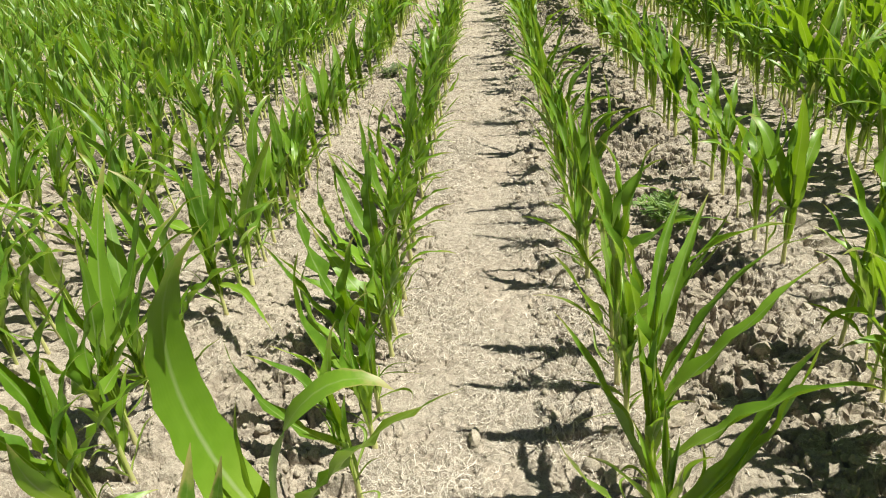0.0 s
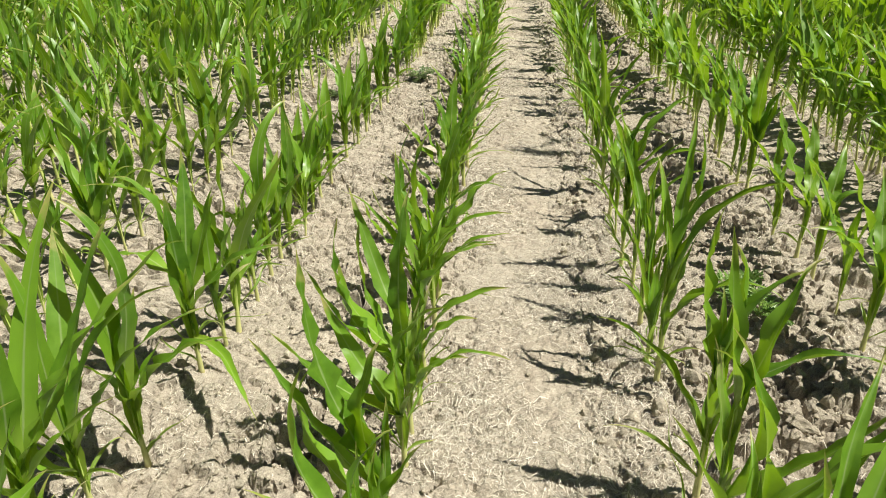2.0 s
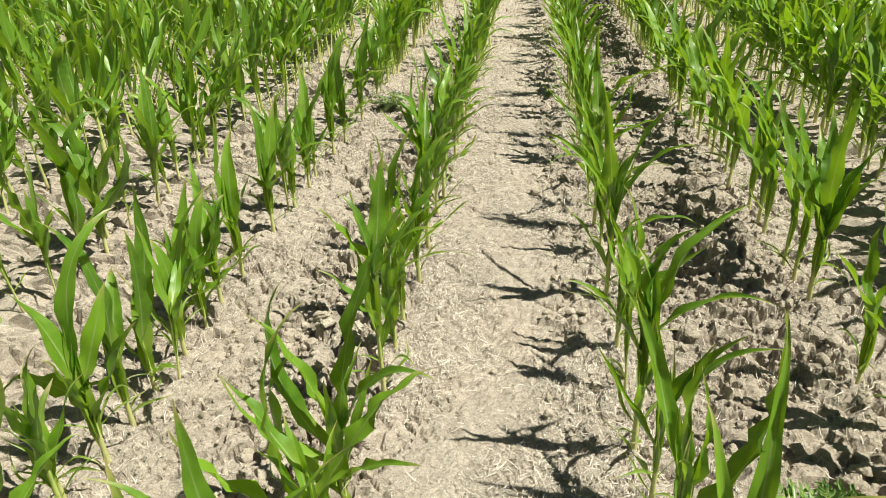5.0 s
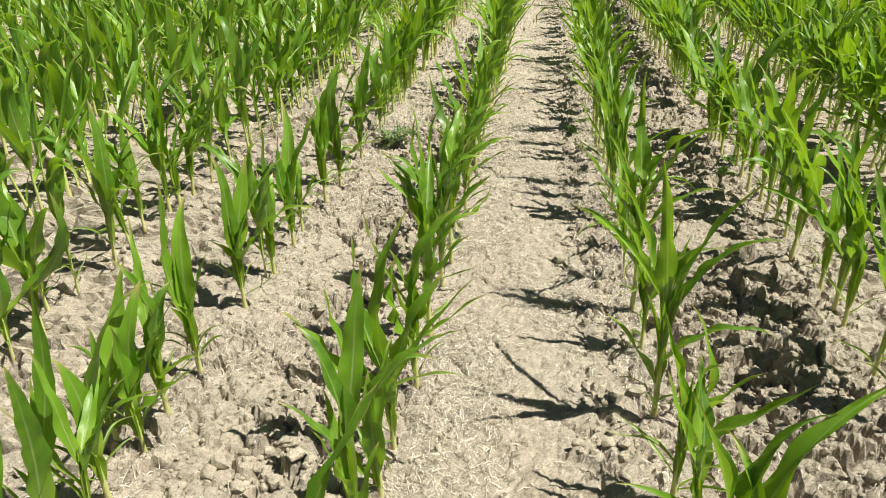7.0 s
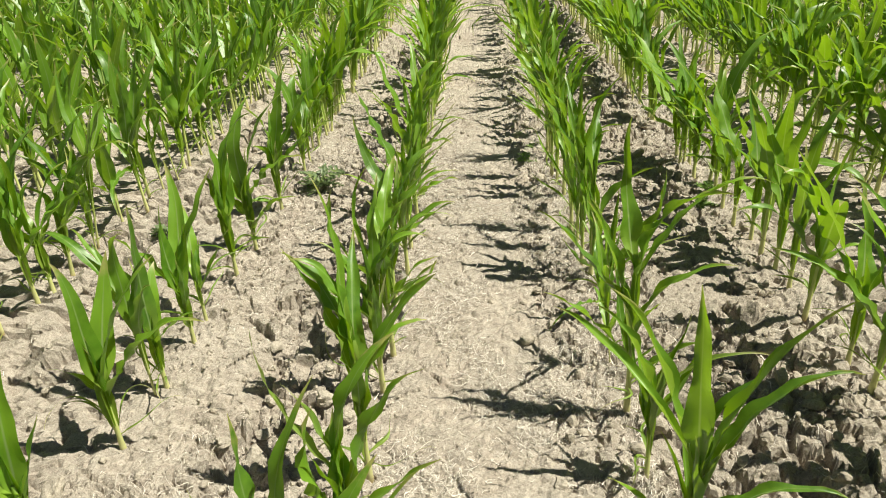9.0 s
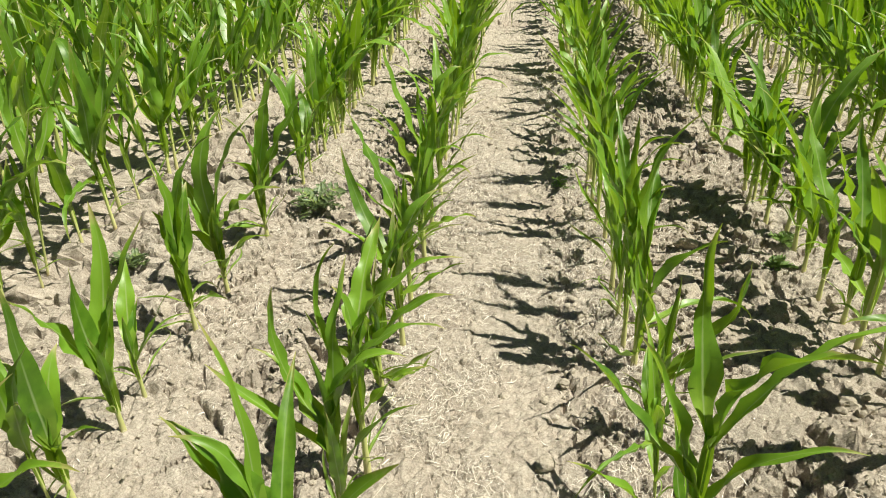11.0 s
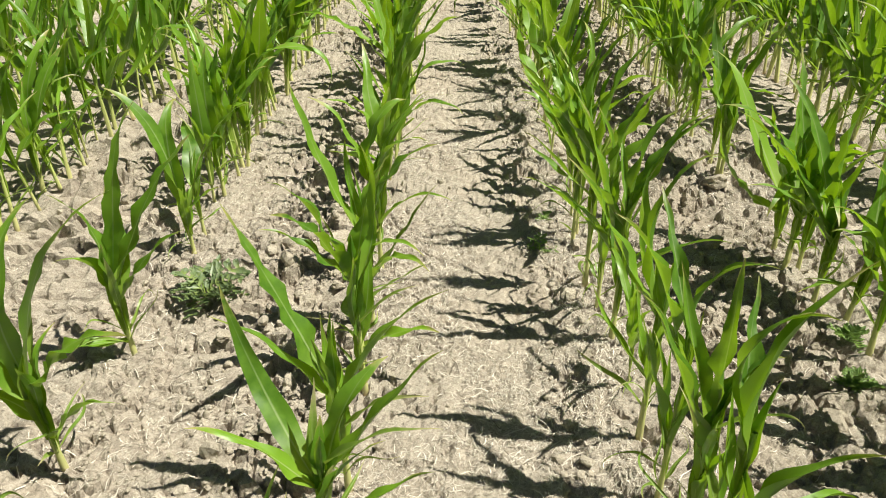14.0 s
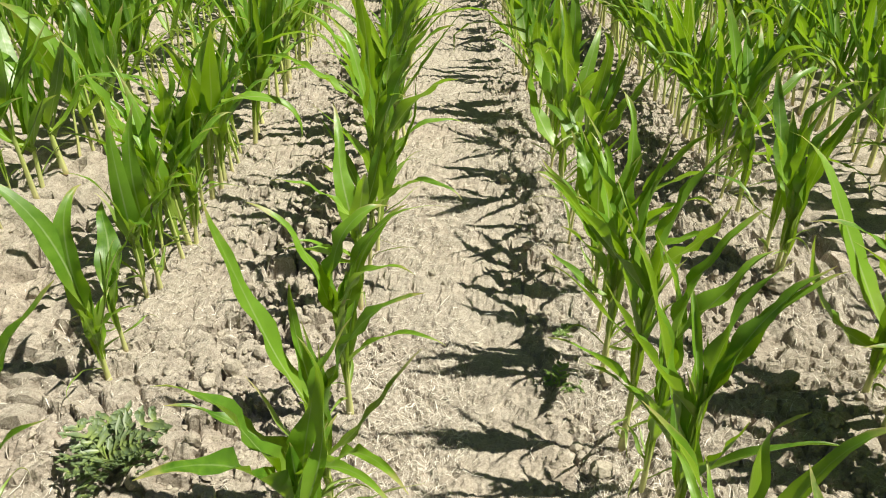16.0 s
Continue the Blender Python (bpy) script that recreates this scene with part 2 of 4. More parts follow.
def ground_height(x, y):
    x, y = np.asarray(x, float), np.asarray(y, float)
    wx, wy = x + 0.035 * fbm(x * 9, y * 9, 3), y + 0.035 * fbm(x * 9 + 40, y * 9 + 9, 3)
    rough = roughness_at(x, y)
    h = 0.02 * fbm(x * 0.9, y * 0.9, 3) + 0.012 * fbm(x * 6, y * 6, 3)
    edge, who, tilt = cells(wx / 0.085, wy / 0.085)
    edge2, who2, tilt2 = cells(wx / 0.034 + 31, wy / 0.034 + 7)
    edge3, who3, _ = cells(wx / 0.22 + 11, wy / 0.22 + 3)
    step = np.clip(edge / 0.22, 0, 1)
    step = step * step * (3 - 2 * step)
    deep = 0.35 + 0.65 * np.clip(rough * 1.6 - 0.6, 0, 1)
    h = h + rough * deep * ((who - 0.45) * 0.062 * step - 0.034 * (1 - step))
    crust = np.clip(0.35 + 0.9 * fbm(x * 2.3 + 20, y * 2.3, 2), 0.12, 0.8) * np.where((x > -0.5) & (x < 0.24), 0.75, 1.35)
    h = h + crust * (0.060 * tilt + 0.022 * (who - 0.5)) + 0.045 * rough * rough * tilt
    step2 = np.clip(edge2 / 0.25, 0, 1)
    h = h + np.clip(rough * 0.9, np.where((x > -0.5) & (x < 0.24), 0.36, 0.5), 1) * ((who2 - 0.5) * 0.020 * step2 + 0.016 * tilt2 - 0.009 * (1 - step2))
    split = np.clip(1 - edge / 0.09, 0, 1) * np.clip(fbm(x * 2.6 + 9, y * 2.6, 2) * 4 + np.where(x < -0.5, 0.9, 0.55), 0, 1)
    split = np.maximum(split, np.clip(1 - edge3 / 0.05, 0, 1) * np.clip(fbm(x * 1.9, y * 1.9 + 6, 2) * 4 + 0.6, 0, 1))
    h = h - 0.030 * split * (1 - 0.9 * bell(x, -0.08, 0.24))
    h = h + 0.006 * fbm(x * 38, y * 38, 2)
    h = h - 0.012 * bell(x, -0.08, 0.25)
    far = np.clip((np.abs(x) - 9) / 6, 0, 1)
    return h * (1 - far) * np.clip((40 - np.abs(y)) / 15, 0, 1)


def spaced(steps):
    out = [steps[0][0]]
    for start, stop, step in steps:
        n = max(1, round((stop - start) / step))
        out += [start + (stop - start) * (k + 1) / n for k in range(n)]
    return np.array(out)


GX = spaced([(-3000, -400, 650), (-400, -60, 85), (-60, -14, 6), (-14, -4.5, 0.25), (-4.5, -1.9, 0.05), (-1.9, -1.35, 0.022), (-1.35, 1.2, 0.0105),
             (1.2, 4.5, 0.05), (4.5, 14, 0.25), (14, 60, 6), (60, 400, 85), (400, 3000, 650)])
GY = spaced([(-3000, -400, 650), (-400, -40, 60), (-40, -4, 4), (-4, 1.0, 0.06), (1.0, 1.35, 0.03), (1.35, 7.2, 0.011), (7.2, 11, 0.035), (11, 22, 0.2),
             (22, 60, 5), (60, 400, 85), (400, 3000, 650)])


def mesh_from(name, verts, quads=None, tris=None, uvs=None, smooth=True):
    """A mesh out of arrays of corners and faces; uvs has one pair for each corner."""
    me = bpy.data.meshes.new(name)
    parts_ = [(f, f.shape[1]) for f in (quads, tris) if f is not None and len(f)]
    loops = np.concatenate([f.ravel() for f, _ in parts_]).astype(np.int32)
    sizes = np.concatenate([np.full(len(f), k) for f, k in parts_])
    me.vertices.add(len(verts))
    me.vertices.foreach_set("co", np.asarray(verts, np.float32).ravel())
    me.loops.add(len(loops))
    me.loops.foreach_set("vertex_index", loops)
    me.polygons.add(len(sizes))
    me.polygons.foreach_set("loop_start", np.concatenate([[0], np.cumsum(sizes)[:-1]]).astype(np.int32))
    me.polygons.foreach_set("use_smooth", np.full(len(sizes), smooth))
    if uvs is not None:
        layer = me.uv_layers.new(name="UVMap")
        layer.data.foreach_set("uv", np.asarray(uvs, np.float32)[loops].ravel())
    me.update(calc_edges=True)
    me.validate()
    return me


def grid_faces(n, m):
    """Quads of a sheet of n by m corners."""
    i = np.arange(n * m).reshape(n, m)
    return np.stack([i[:-1, :-1], i[1:, :-1], i[1:, 1:], i[:-1, 1:]], -1).reshape(-1, 4)


gx, gy = np.meshgrid(GX, GY, indexing="ij")
gz = ground_height(gx, gy)
ground_mesh = mesh_from("ground", np.stack([gx, gy, gz], -1).reshape(-1, 3), grid_faces(len(GX), len(GY)), smooth=False)
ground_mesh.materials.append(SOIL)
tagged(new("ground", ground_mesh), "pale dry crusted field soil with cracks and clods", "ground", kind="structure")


# ---- maize ----
def blade(length, width, lean, bend, z0, azimuth, fold=0.5, twist=0.0, sway=0.0, segs=16, across=5, ripple=0.0, r0=0.004, droop=0.0, phase=0.0, sheath=0.0):
    """A folded, tapering leaf from the stalk: lean and bend in degrees from upright, azimuth from +x."""
    s = np.linspace(0, 1, segs + 1)
    th = np.radians(lean + bend * s ** 1.7 + droop * s ** 5)
    step = length / segs
    px = r0 + np.concatenate([[0], np.cumsum(np.sin(th[:-1]) * step)])
    pz = z0 + np.concatenate([[0], np.cumsum(np.cos(th[:-1]) * step)])
    py = sway * length * (np.sin(np.pi * s) + 0.6 * np.sin(2.3 * np.pi * s + phase) * s)
    k = np.clip(s / 0.34, 0, 1)
    w = width * 0.5 * (0.62 + 0.38 * k * k * (3 - 2 * k)) * np.clip(1 - np.clip(s - 0.2, 0, 1) ** 1.45 / 0.7236, 0, 1) ** 0.9
    w[-1] = 0.0005
    side0, up0 = np.array([0.0, 1.0, 0.0]), np.stack([-np.cos(th), 0 * th, np.sin(th)], -1)
    a = np.radians(twist) * s ** 1.3 + 0.35 * np.sin(5.5 * s + phase) * s
    side = np.cos(a)[:, None] * side0 + np.sin(a)[:, None] * up0
    up = np.cos(a)[:, None] * up0 - np.sin(a)[:, None] * side0
    f = fold * (1 + 0.35 * np.sin(4 * s + 2 * phase)) + (1.25 - fold) * np.clip(1 - s / 0.22, 0, 1) ** 1.5
    u = np.linspace(-1, 1, across)
    turns = s * length / (0.115 + 0.03 * math.sin(3 * phase)) * 6.2832          # wavy rims, each side its own way
    rims = np.where(u[None, :] > 0, np.sin(turns + azimuth)[:, None], np.sin(turns * 0.83 + azimuth + 2.4)[:, None])
    wave = ripple * rims * np.abs(u)[None, :] ** 2 * (w * np.clip(s * 4, 0, 1))[:, None]
    lift = (np.abs(u)[None, :] ** 1.3) * (w * np.sin(f))[:, None] + wave
    ragged = 1 + 0.10 * ripple / 0.3 * np.where(u[None, :] > 0, np.sin(turns * 0.47 + phase)[:, None], np.sin(turns * 0.61 + 2 * phase)[:, None])
    flat = u[None, :] * (w * np.cos(f))[:, None] * ragged
    if sheath > 0:                      # the part that wraps the stalk
        low = np.array([0.0, 0.35, 0.7])
        px, py = np.concatenate([px[0] + 0 * low, px]), np.concatenate([0 * low, py])
        pz = np.concatenate([z0 - sheath * (1 - low), pz])
        up = np.concatenate([np.tile([-1.0, 0.0, 0.0], (3, 1)), up])
        side = np.concatenate([np.tile([0.0, 1.0, 0.0], (3, 1)), side])
        wrap = np.array([0.55, 0.8, 1.0])[:, None] * w[0]
        lift = np.concatenate([np.abs(u)[None, :] ** 1.3 * wrap * 0.95, lift])
        flat = np.concatenate([u[None, :] * wrap * 0.45, flat])
        s = np.concatenate([0 * low, s])
        segs += 3
    v = np.stack([px, py, pz], -1)[:, None, :] + side[:, None, :] * flat[..., None] + up[:, None, :] * lift[..., None]
    az = math.radians(azimuth)
    rot = np.array([[math.cos(az), -math.sin(az), 0], [math.sin(az), math.cos(az), 0], [0, 0, 1]])
    uv = np.stack(np.broadcast_arrays((u * 0.5 + 0.5)[None, :], s[:, None]), -1).reshape(-1, 2)
    return (v @ rot.T).reshape(-1, 3), grid_faces(segs + 1, across), uv


def stem_tube(height, r, sides=8, rings=9):
    """A stalk wrapped in leaf sheaths, thick at the foot, with a slight step where each sheath ends."""
    s = np.linspace(0, 1, rings)
    a = np.arange(sides + 1) / sides * 2 * np.pi
    rad = r * (1.0 + 0.25 * np.clip(1 - s * 5, 0, 1)) * (1 - 0.42 * s) * (1 + 0.07 * (np.arange(rings) % 2))
    v = np.stack([np.cos(a)[None, :] * rad[:, None], 0.8 * np.sin(a)[None, :] * rad[:, None],
                  np.broadcast_to((s * (height + 0.02) - 0.02)[:, None], (rings, sides + 1))], -1)
    uv = np.stack(np.broadcast_arrays((a / 6.2832)[None, :], s[:, None]), -1).reshape(-1, 2)
    return v.reshape(-1, 3), grid_faces(rings, sides + 1), uv


def low_leaf(r, z0, azimuth, size=1.0):
    """A narrow, curled, half-dry leaf near the foot."""
    return dict(length=r.uniform(0.12, 0.30) * size, width=r.uniform(0.010, 0.023) * size, lean=r.uniform(18, 55), bend=r.uniform(40, 115), z0=z0, droop=r.choice((-90, 0, 0, 70)),
                azimuth=azimuth, fold=r.uniform(0.5, 1.0), twist=r.uniform(-120, 120), sway=r.uniform(-0.25, 0.25), ripple=0.4, phase=r.uniform(0, 6), old=True, sheath=0.02)


def part(name, me, mat, parent, label=""):
    me.materials.append(mat)
    ob = new(name, me)
    ob.parent = parent
    if label:
        tagged(ob, label)
    return ob


def maize(plan, label, girth=1.0):
    """An Empty at the foot with a stalk and each leaf as a part."""
    thing = tagged(new("maize_plant"), label, "maize plant", "maize rows")
    v, f, uv = stem_tube(max(b["z0"] for b in plan) + 0.03, 0.0088 * girth)
    part("stalk", mesh_from("stalk", v, f, uvs=uv), STALK, thing, "pale green stalk with a brownish foot")
    for settings in plan:
        old = settings.get("old", False)
        v, f, uv = blade(**{key: value for key, value in settings.items() if key != "old"})
        part("leaf", mesh_from("leaf", v, f, uvs=uv), LEAF_OLD if old else LEAF, thing, "yellowing lower leaf with a dry tip" if old else "")
    return thing


def joined(pieces):
    """One set of arrays out of many (corners, faces, uvs, material number)."""
    vs, fs, us, ms, count = [], [], [], [], 0
    for v, f, uv, k in pieces:
        vs.append(v), fs.append(f + count), us.append(uv), ms.append(np.full(len(f), k))
        count += len(v)
    return np.concatenate(vs), np.concatenate(fs), np.concatenate(us), np.concatenate(ms)


def plant_arrays(plan, segs=7):
    """The same plant as plain arrays, for the far rows."""
    v, f, uv = stem_tube(max(b["z0"] for b in plan) + 0.04, 0.0095, sides=4, rings=3)
    pieces = [(v, f, uv, 2)]
    for settings in (b for b in plan if not b.get("old") or b["length"] > 0.2):
        clean = {**{key: value for key, value in settings.items() if key not in ("old", "sheath")}, "ripple": 0.0, "width": settings["width"] * 1.08}
        v, f, uv = blade(**{**clean, "segs": segs, "across": 3})
        pieces.append((v, f, uv, 1 if settings.get("old") else 0))
    return joined(pieces)


LABELS = ("young green maize plant with upright half-rolled leaves, rooted in dry soil",
          "tall green maize plant with long arching leaves beside the bare lane",
          "small thin maize plant with a few narrow leaves in cracked soil")
draw = random.Random(11)


GROWN = []


def grown_leaf(r, z0, azimuth, length, lean, bend, width, droop=0, folded=False):
    """One blade of a plant as settings for blade()."""
    fold = r.uniform(0.55, 1.0) if folded else r.uniform(0.12, 0.55) * (0.5 if width > 0.075 else 1.0)
    return dict(length=length, width=width, lean=lean, bend=bend, z0=z0, azimuth=azimuth, fold=fold, twist=r.uniform(-38, 38), sway=r.uniform(-0.035, 0.035),
                ripple=r.uniform(0.25, 0.7) * (0.35 if width > 0.075 else 1.0), phase=r.uniform(0, 6), sheath=min(0.17, 0.6 * z0), old=width < 0.030, droop=droop)


def single_plant(x, y, *leaves):
    """A plant of its own: leaves as (height on the stalk, azimuth, length, lean, bend, width in mm)."""
    lane, folded, floor = abs(x) < 1.5, 0 < x < 0.6, float(ground_height(x, y))
    if len(leaves) > 3 and lane and y > 1.2:
        GROWN.append((x, leaves))
    side = draw.uniform(0, 360)
    plan = [low_leaf(draw, draw.uniform(0.03, 0.13), side + 180 * i + draw.uniform(-50, 50), 0.8 if lane else 1.0) for i in range(2 if x > 0.7 else 4)]
    if lane:            # a short young blade that wraps the heart of the plant
        top = max(leaf[0] for leaf in leaves)
        plan.append(dict(length=draw.uniform(0.14, 0.24), width=draw.uniform(0.030, 0.046), lean=draw.uniform(2, 9), bend=draw.uniform(-6, 16), z0=top * draw.uniform(0.75, 0.95),
                         azimuth=side + 90, fold=draw.uniform(0.7, 1.0), twist=draw.uniform(-30, 30), ripple=0.15, phase=draw.uniform(0, 6), sheath=0.08))
        for i in range(0 if x > 0.7 else 5 if folded else 3 if top > 0.2 else 1):          # leaves in the line of the row
            plan.append(grown_leaf(draw, draw.uniform(0.12, max(0.16, 0.7 * top)), 90 + 180 * i + draw.uniform(-40, 40), draw.uniform(0.20, 0.34), draw.uniform(4, 22), draw.uniform(-10, 35), draw.uniform(0.027, 0.042), draw.choice((0, 0, 40)), folded))
    else:
        for i in range(4):
            plan.append(dict(length=draw.uniform(0.26, 0.44), width=draw.uniform(0.034, 0.055), lean=draw.uniform(8, 30), bend=draw.uniform(5, 40), z0=0.07 + 0.05 * i,
                             azimuth=side + 180 * i + draw.uniform(-35, 35), fold=draw.uniform(0.3, 0.7), twist=draw.uniform(-40, 40), sway=0.05, ripple=0.35, phase=draw.uniform(0, 6), sheath=0.05))
    for z0, azimuth, length, lean, bend, mm in leaves:
        plan.append(grown_leaf(draw, max(0.03, z0 - floor), azimuth, length, lean, bend, mm / 1000 * (1.12 if mm < 40 else 1.03) * (0.94 if folded else 1.2 if x < -1 else 1.12 if x > 0.7 else 1.03), draw.choice((0, 0, 25, 50)), folded))
    reach = max(b["length"] for b in plan)
    thing = maize(plan, LABELS[2 if reach < 0.3 else (1 if abs(x) < 0.7 else 0)], 1.0 if reach > 0.4 else 0.85)
    thing.location = (x, y, floor)


single_plant(-0.47, 0.87, (0.441, 169, 0.71, 24, -86, 112), (0.426, 68, 0.341, -14, 36, 29), (0.451, 9, 0.469, 3, 101, 118), (0.45, -28, 0.641, 36, 21, 54))
single_plant(0.26, 1.05, (0.219, 9, 0.522, 38, -29, 68), (0.207, -4, 0.533, 42, -42, 44), (0.402, -9, 0.437, 47, 35, 44), (0.18, 27, 0.258, 47, -87, 31), (0.205, 194, 0.399, 47, -37, 25), (0.217, 189, 0.314, 26, 31, 23))
single_plant(0.28, 1.33, (0.27, 7, 0.549, 36, 34, 58), (0.299, 14, 0.52, 28, 37, 42), (0.4, 66, 0.446, 33, 12, 55), (0.403, 53, 0.45, 35, 21, 55), (0.321, 159, 0.432, 6, 5, 58), (0.075, 174, 0.547, 21, -5, 55), (0.158, 136, 0.284, -11, 24, 58), (0.197, 36, 0.32, 46, -34, 44))
single_plant(-0.48, 1.35, (0.2, 205, 0.484, 43, -50, 55), (0.259, 199, 0.357, 14, 47, 46), (0.233, 42, 0.358, -12, 57, 49))
single_plant(0.265, 1.58, (0.259, 169, 0.53, -3, 40, 58), (0.229, 180, 0.41, 21, 12, 54), (0.29, 14, 0.471, 48, -29, 58), (0.376, -2, 0.508, 37, 53, 46))
single_plant(-0.48, 1.58, (0.22, 181, 0.498, 38, -93, 65), (0.188, 28, 0.384, -15, 66, 65), (0.218, 10, 0.299, 15, 26, 56), (0.196, 193, 0.314, 44, -22, 48))
single_plant(-0.485, 2.05, (0.16, 192, 0.463, 55, -34, 66), (0.162, 156, 0.405, 44, -25, 66), (0.185, 6, 0.389, -11, 98, 66), (0.175, -16, 0.433, 19, 92, 48))
single_plant(-0.475, 2.3, (0.192, 137, 0.541, 38, -31, 66), (0.213, 5, 0.473, 0, 104, 66), (0.166, -15, 0.287, 21, 68, 46), (0.142, 180, 0.453, 50, -63, 66))
single_plant(-0.48, 1.72, (0.236, 186, 0.475, 34, -27, 54), (0.268, 165, 0.571, 19, -16, 66), (0.248, 52, 0.396, -10, 35, 66), (0.176, 168, 0.443, 50, -94, 51))
single_plant(0.275, 1.8, (0.169, 147, 0.465, -19, 66, 58), (0.177, -12, 0.433, 47, -20, 58), (0.439, 30, 0.378, 10, 33, 58), (0.442, 149, 0.413, 9, -1, 58))
single_plant(0.29, 1.988, (0.367, 130, 0.455, 21, -44, 58), (0.365, 22, 0.419, 20, -74, 47), (0.176, 159, 0.458, 22, 49, 50), (0.062, 191, 0.34, 39, 29, 25), (0.442, 8, 0.284, 19, 42, 54), (0.3, -10, 0.423, 38, 70, 47), (0.184, 69, 0.262, 22, 27, 58))
single_plant(-0.485, 2.17, (0.202, 182, 0.554, 41, -83, 59), (0.239, 179, 0.468, 24, -36, 64), (0.283, 67, 0.486, -5, 41, 56), (0.253, -9, 0.418, 26, 58, 46), (0.249, 204, 0.447, 49, -65, 32), (0.171, -39, 0.327, 35, 35, 47))
single_plant(-0.48, 2.44, (0.295, 179, 0.431, 16, 31, 42), (0.374, 147, 0.428, 19, -43, 55), (0.349, 35, 0.36, 15, 56, 46), (0.322, -10, 0.372, 30, 58, 39), (0.214, -15, 0.303, 43, 37, 24), (0.408, -10, 0.372, 32, 63, 28))
single_plant(0.266, 2.455, (0.319, 108, 0.439, 15, 0, 47), (0.435, 74, 0.465, 17, 24, 46), (0.408, 2, 0.366, 5, 70, 58), (0.335, -10, 0.507, 9, 81, 58), (0.222, -25, 0.409, 27, 90, 39), (0.093, -16, 0.142, 43, 52, 20))
single_plant(0.258, 2.58, (0.112, 159, 0.444, 12, 0, 39), (0.121, 85, 0.318, 32, 17, 38), (0.145, 189, 0.228, 27, 12, 31))
single_plant(-0.48, 2.75, (0.233, 56, 0.565, -17, 51, 64), (0.281, 20, 0.423, 30, 21, 62), (0.359, 166, 0.288, 34, -8, 46), (0.235, 204, 0.41, 52, -53, 47))
single_plant(0.27, 2.82, (0.194, 12, 0.585, 34, -62, 58), (0.232, 122, 0.402, -9, 23, 35), (0.308, 119, 0.429, 32, -14, 58), (0.433, 0, 0.285, -9, 72, 49))
single_plant(-0.49, 2.97, (0.065, 182, 0.512, 45, -111, 66), (0.192, 180, 0.556, 34, -83, 55), (0.169, 197, 0.398, 49, -40, 40), (0.181, 53, 0.715, 9, 50, 55), (0.204, -10, 0.435, 13, 73, 52), (0.119, -27, 0.311, 38, 48, 40), (0.305, 181, 0.349, 18, 19, 45))
single_plant(0.275, 3.07, (0.231, 8, 0.278, 15, 16, 52), (0.278, -10, 0.353, 21, 70, 38), (0.255, 160, 0.399, 10, 17, 47), (0.181, 184, 0.368, 30, -8, 29), (0.07, 190, 0.268, 28, 6, 22), (0.306, 93, 0.274, 48, 34, 49))
single_plant(0.257, 3.271, (0.373, 24, 0.365, -4, 81, 58), (0.397, 23, 0.413, 17, 67, 58), (0.356, -11, 0.35, 35, 83, 36), (0.303, 184, 0.336, 28, 24, 46), (0.328, 165, 0.388, 8, 25, 58), (0.319, 112, 0.309, -8, 50, 58))
single_plant(-0.485, 3.45, (0.39, 172, 0.314, -3, 43, 64), (0.423, 77, 0.361, 31, -40, 58), (0.413, 17, 0.374, 29, 50, 48))
single_plant(-0.49, 3.68, (0.05, 188, 0.368, 34, -6, 35), (0.162, -8, 0.424, -9, 114, 57), (0.095, 84, 0.328, -9, 23, 59))
single_plant(0.26, 3.75, (0.194, 130, 0.341, 12, 13, 58), (0.188, 147, 0.419, -20, 70, 58), (0.216, 3, 0.254, 32, 13, 52), (0.165, -12, 0.372, 47, -12, 57))
single_plant(-0.498, 3.883, (0.122, 189, 0.429, 44, -38, 66), (0.191, 180, 0.395, 44, -82, 29), (0.223, 145, 0.44, 26, -57, 57), (0.231, 47, 0.516, -9, 61, 49), (0.187, 10, 0.428, 28, 20, 42), (0.192, 28, 0.388, 13, 41, 66), (0.203, -19, 0.342, 53, 47, 18))
single_plant(0.255, 4.08, (0.341, -20, 0.498, 11, 38, 58), (0.334, 1, 0.405, 22, 54, 58), (0.336, 57, 0.547, -9, -21, 58), (0.355, 159, 0.443, 19, -1, 58), (0.195, -10, 0.343, 39, 67, 38), (0.11, 186, 0.314, 27, 10, 39), (0.372, 121, 0.499, 57, 52, 36), (0.423, 3, 0.198, 11, 54, 34))
single_plant(-0.48, 4.17, (0.145, 30, 0.363, -25, 59, 66), (0.279, 181, 0.417, 30, -38, 26), (0.203, 18, 0.366, 20, 21, 66), (0.206, 78, 0.249, -8, 40, 32), (0.158, -16, 0.332, 47, -12, 32), (0.326, 175, 0.22, 20, -2, 24), (0.208, 31, 0.448, -1, 72, 66))
single_plant(-0.478, 4.44, (0.307, 175, 0.416, 8, 30, 66), (0.303, 92, 0.428, 24, 43, 57), (0.445, 186, 0.292, -3, 63, 35), (0.162, 21, 0.4, 5, 68, 64), (0.464, 148, 0.413, 3, -11, 29), (0.398, 174, 0.332, 6, 57, 66), (0.325, 8, 0.36, 30, 21, 53))
single_plant(0.262, 4.45, (0.218, 175, 0.344, 12, 33, 51), (0.201, 29, 0.273, 25, -13, 41), (0.168, 10, 0.289, 45, -81, 37), (0.263, -12, 0.32, 39, 63, 26))
single_plant(0.255, 4.689, (0.332, 161, 0.362, 19, -1, 58), (0.455, 107, 0.443, 28, -56, 57), (0.435, -21, 0.396, 6, 95, 58), (0.444, 0, 0.461, 26, 57, 45), (0.292, -12, 0.348, 24, 75, 37), (0.344, 165, 0.392, 42, -18, 46), (0.186, 187, 0.357, 35, 29, 34), (0.112, -12, 0.265, 43, 10, 40))
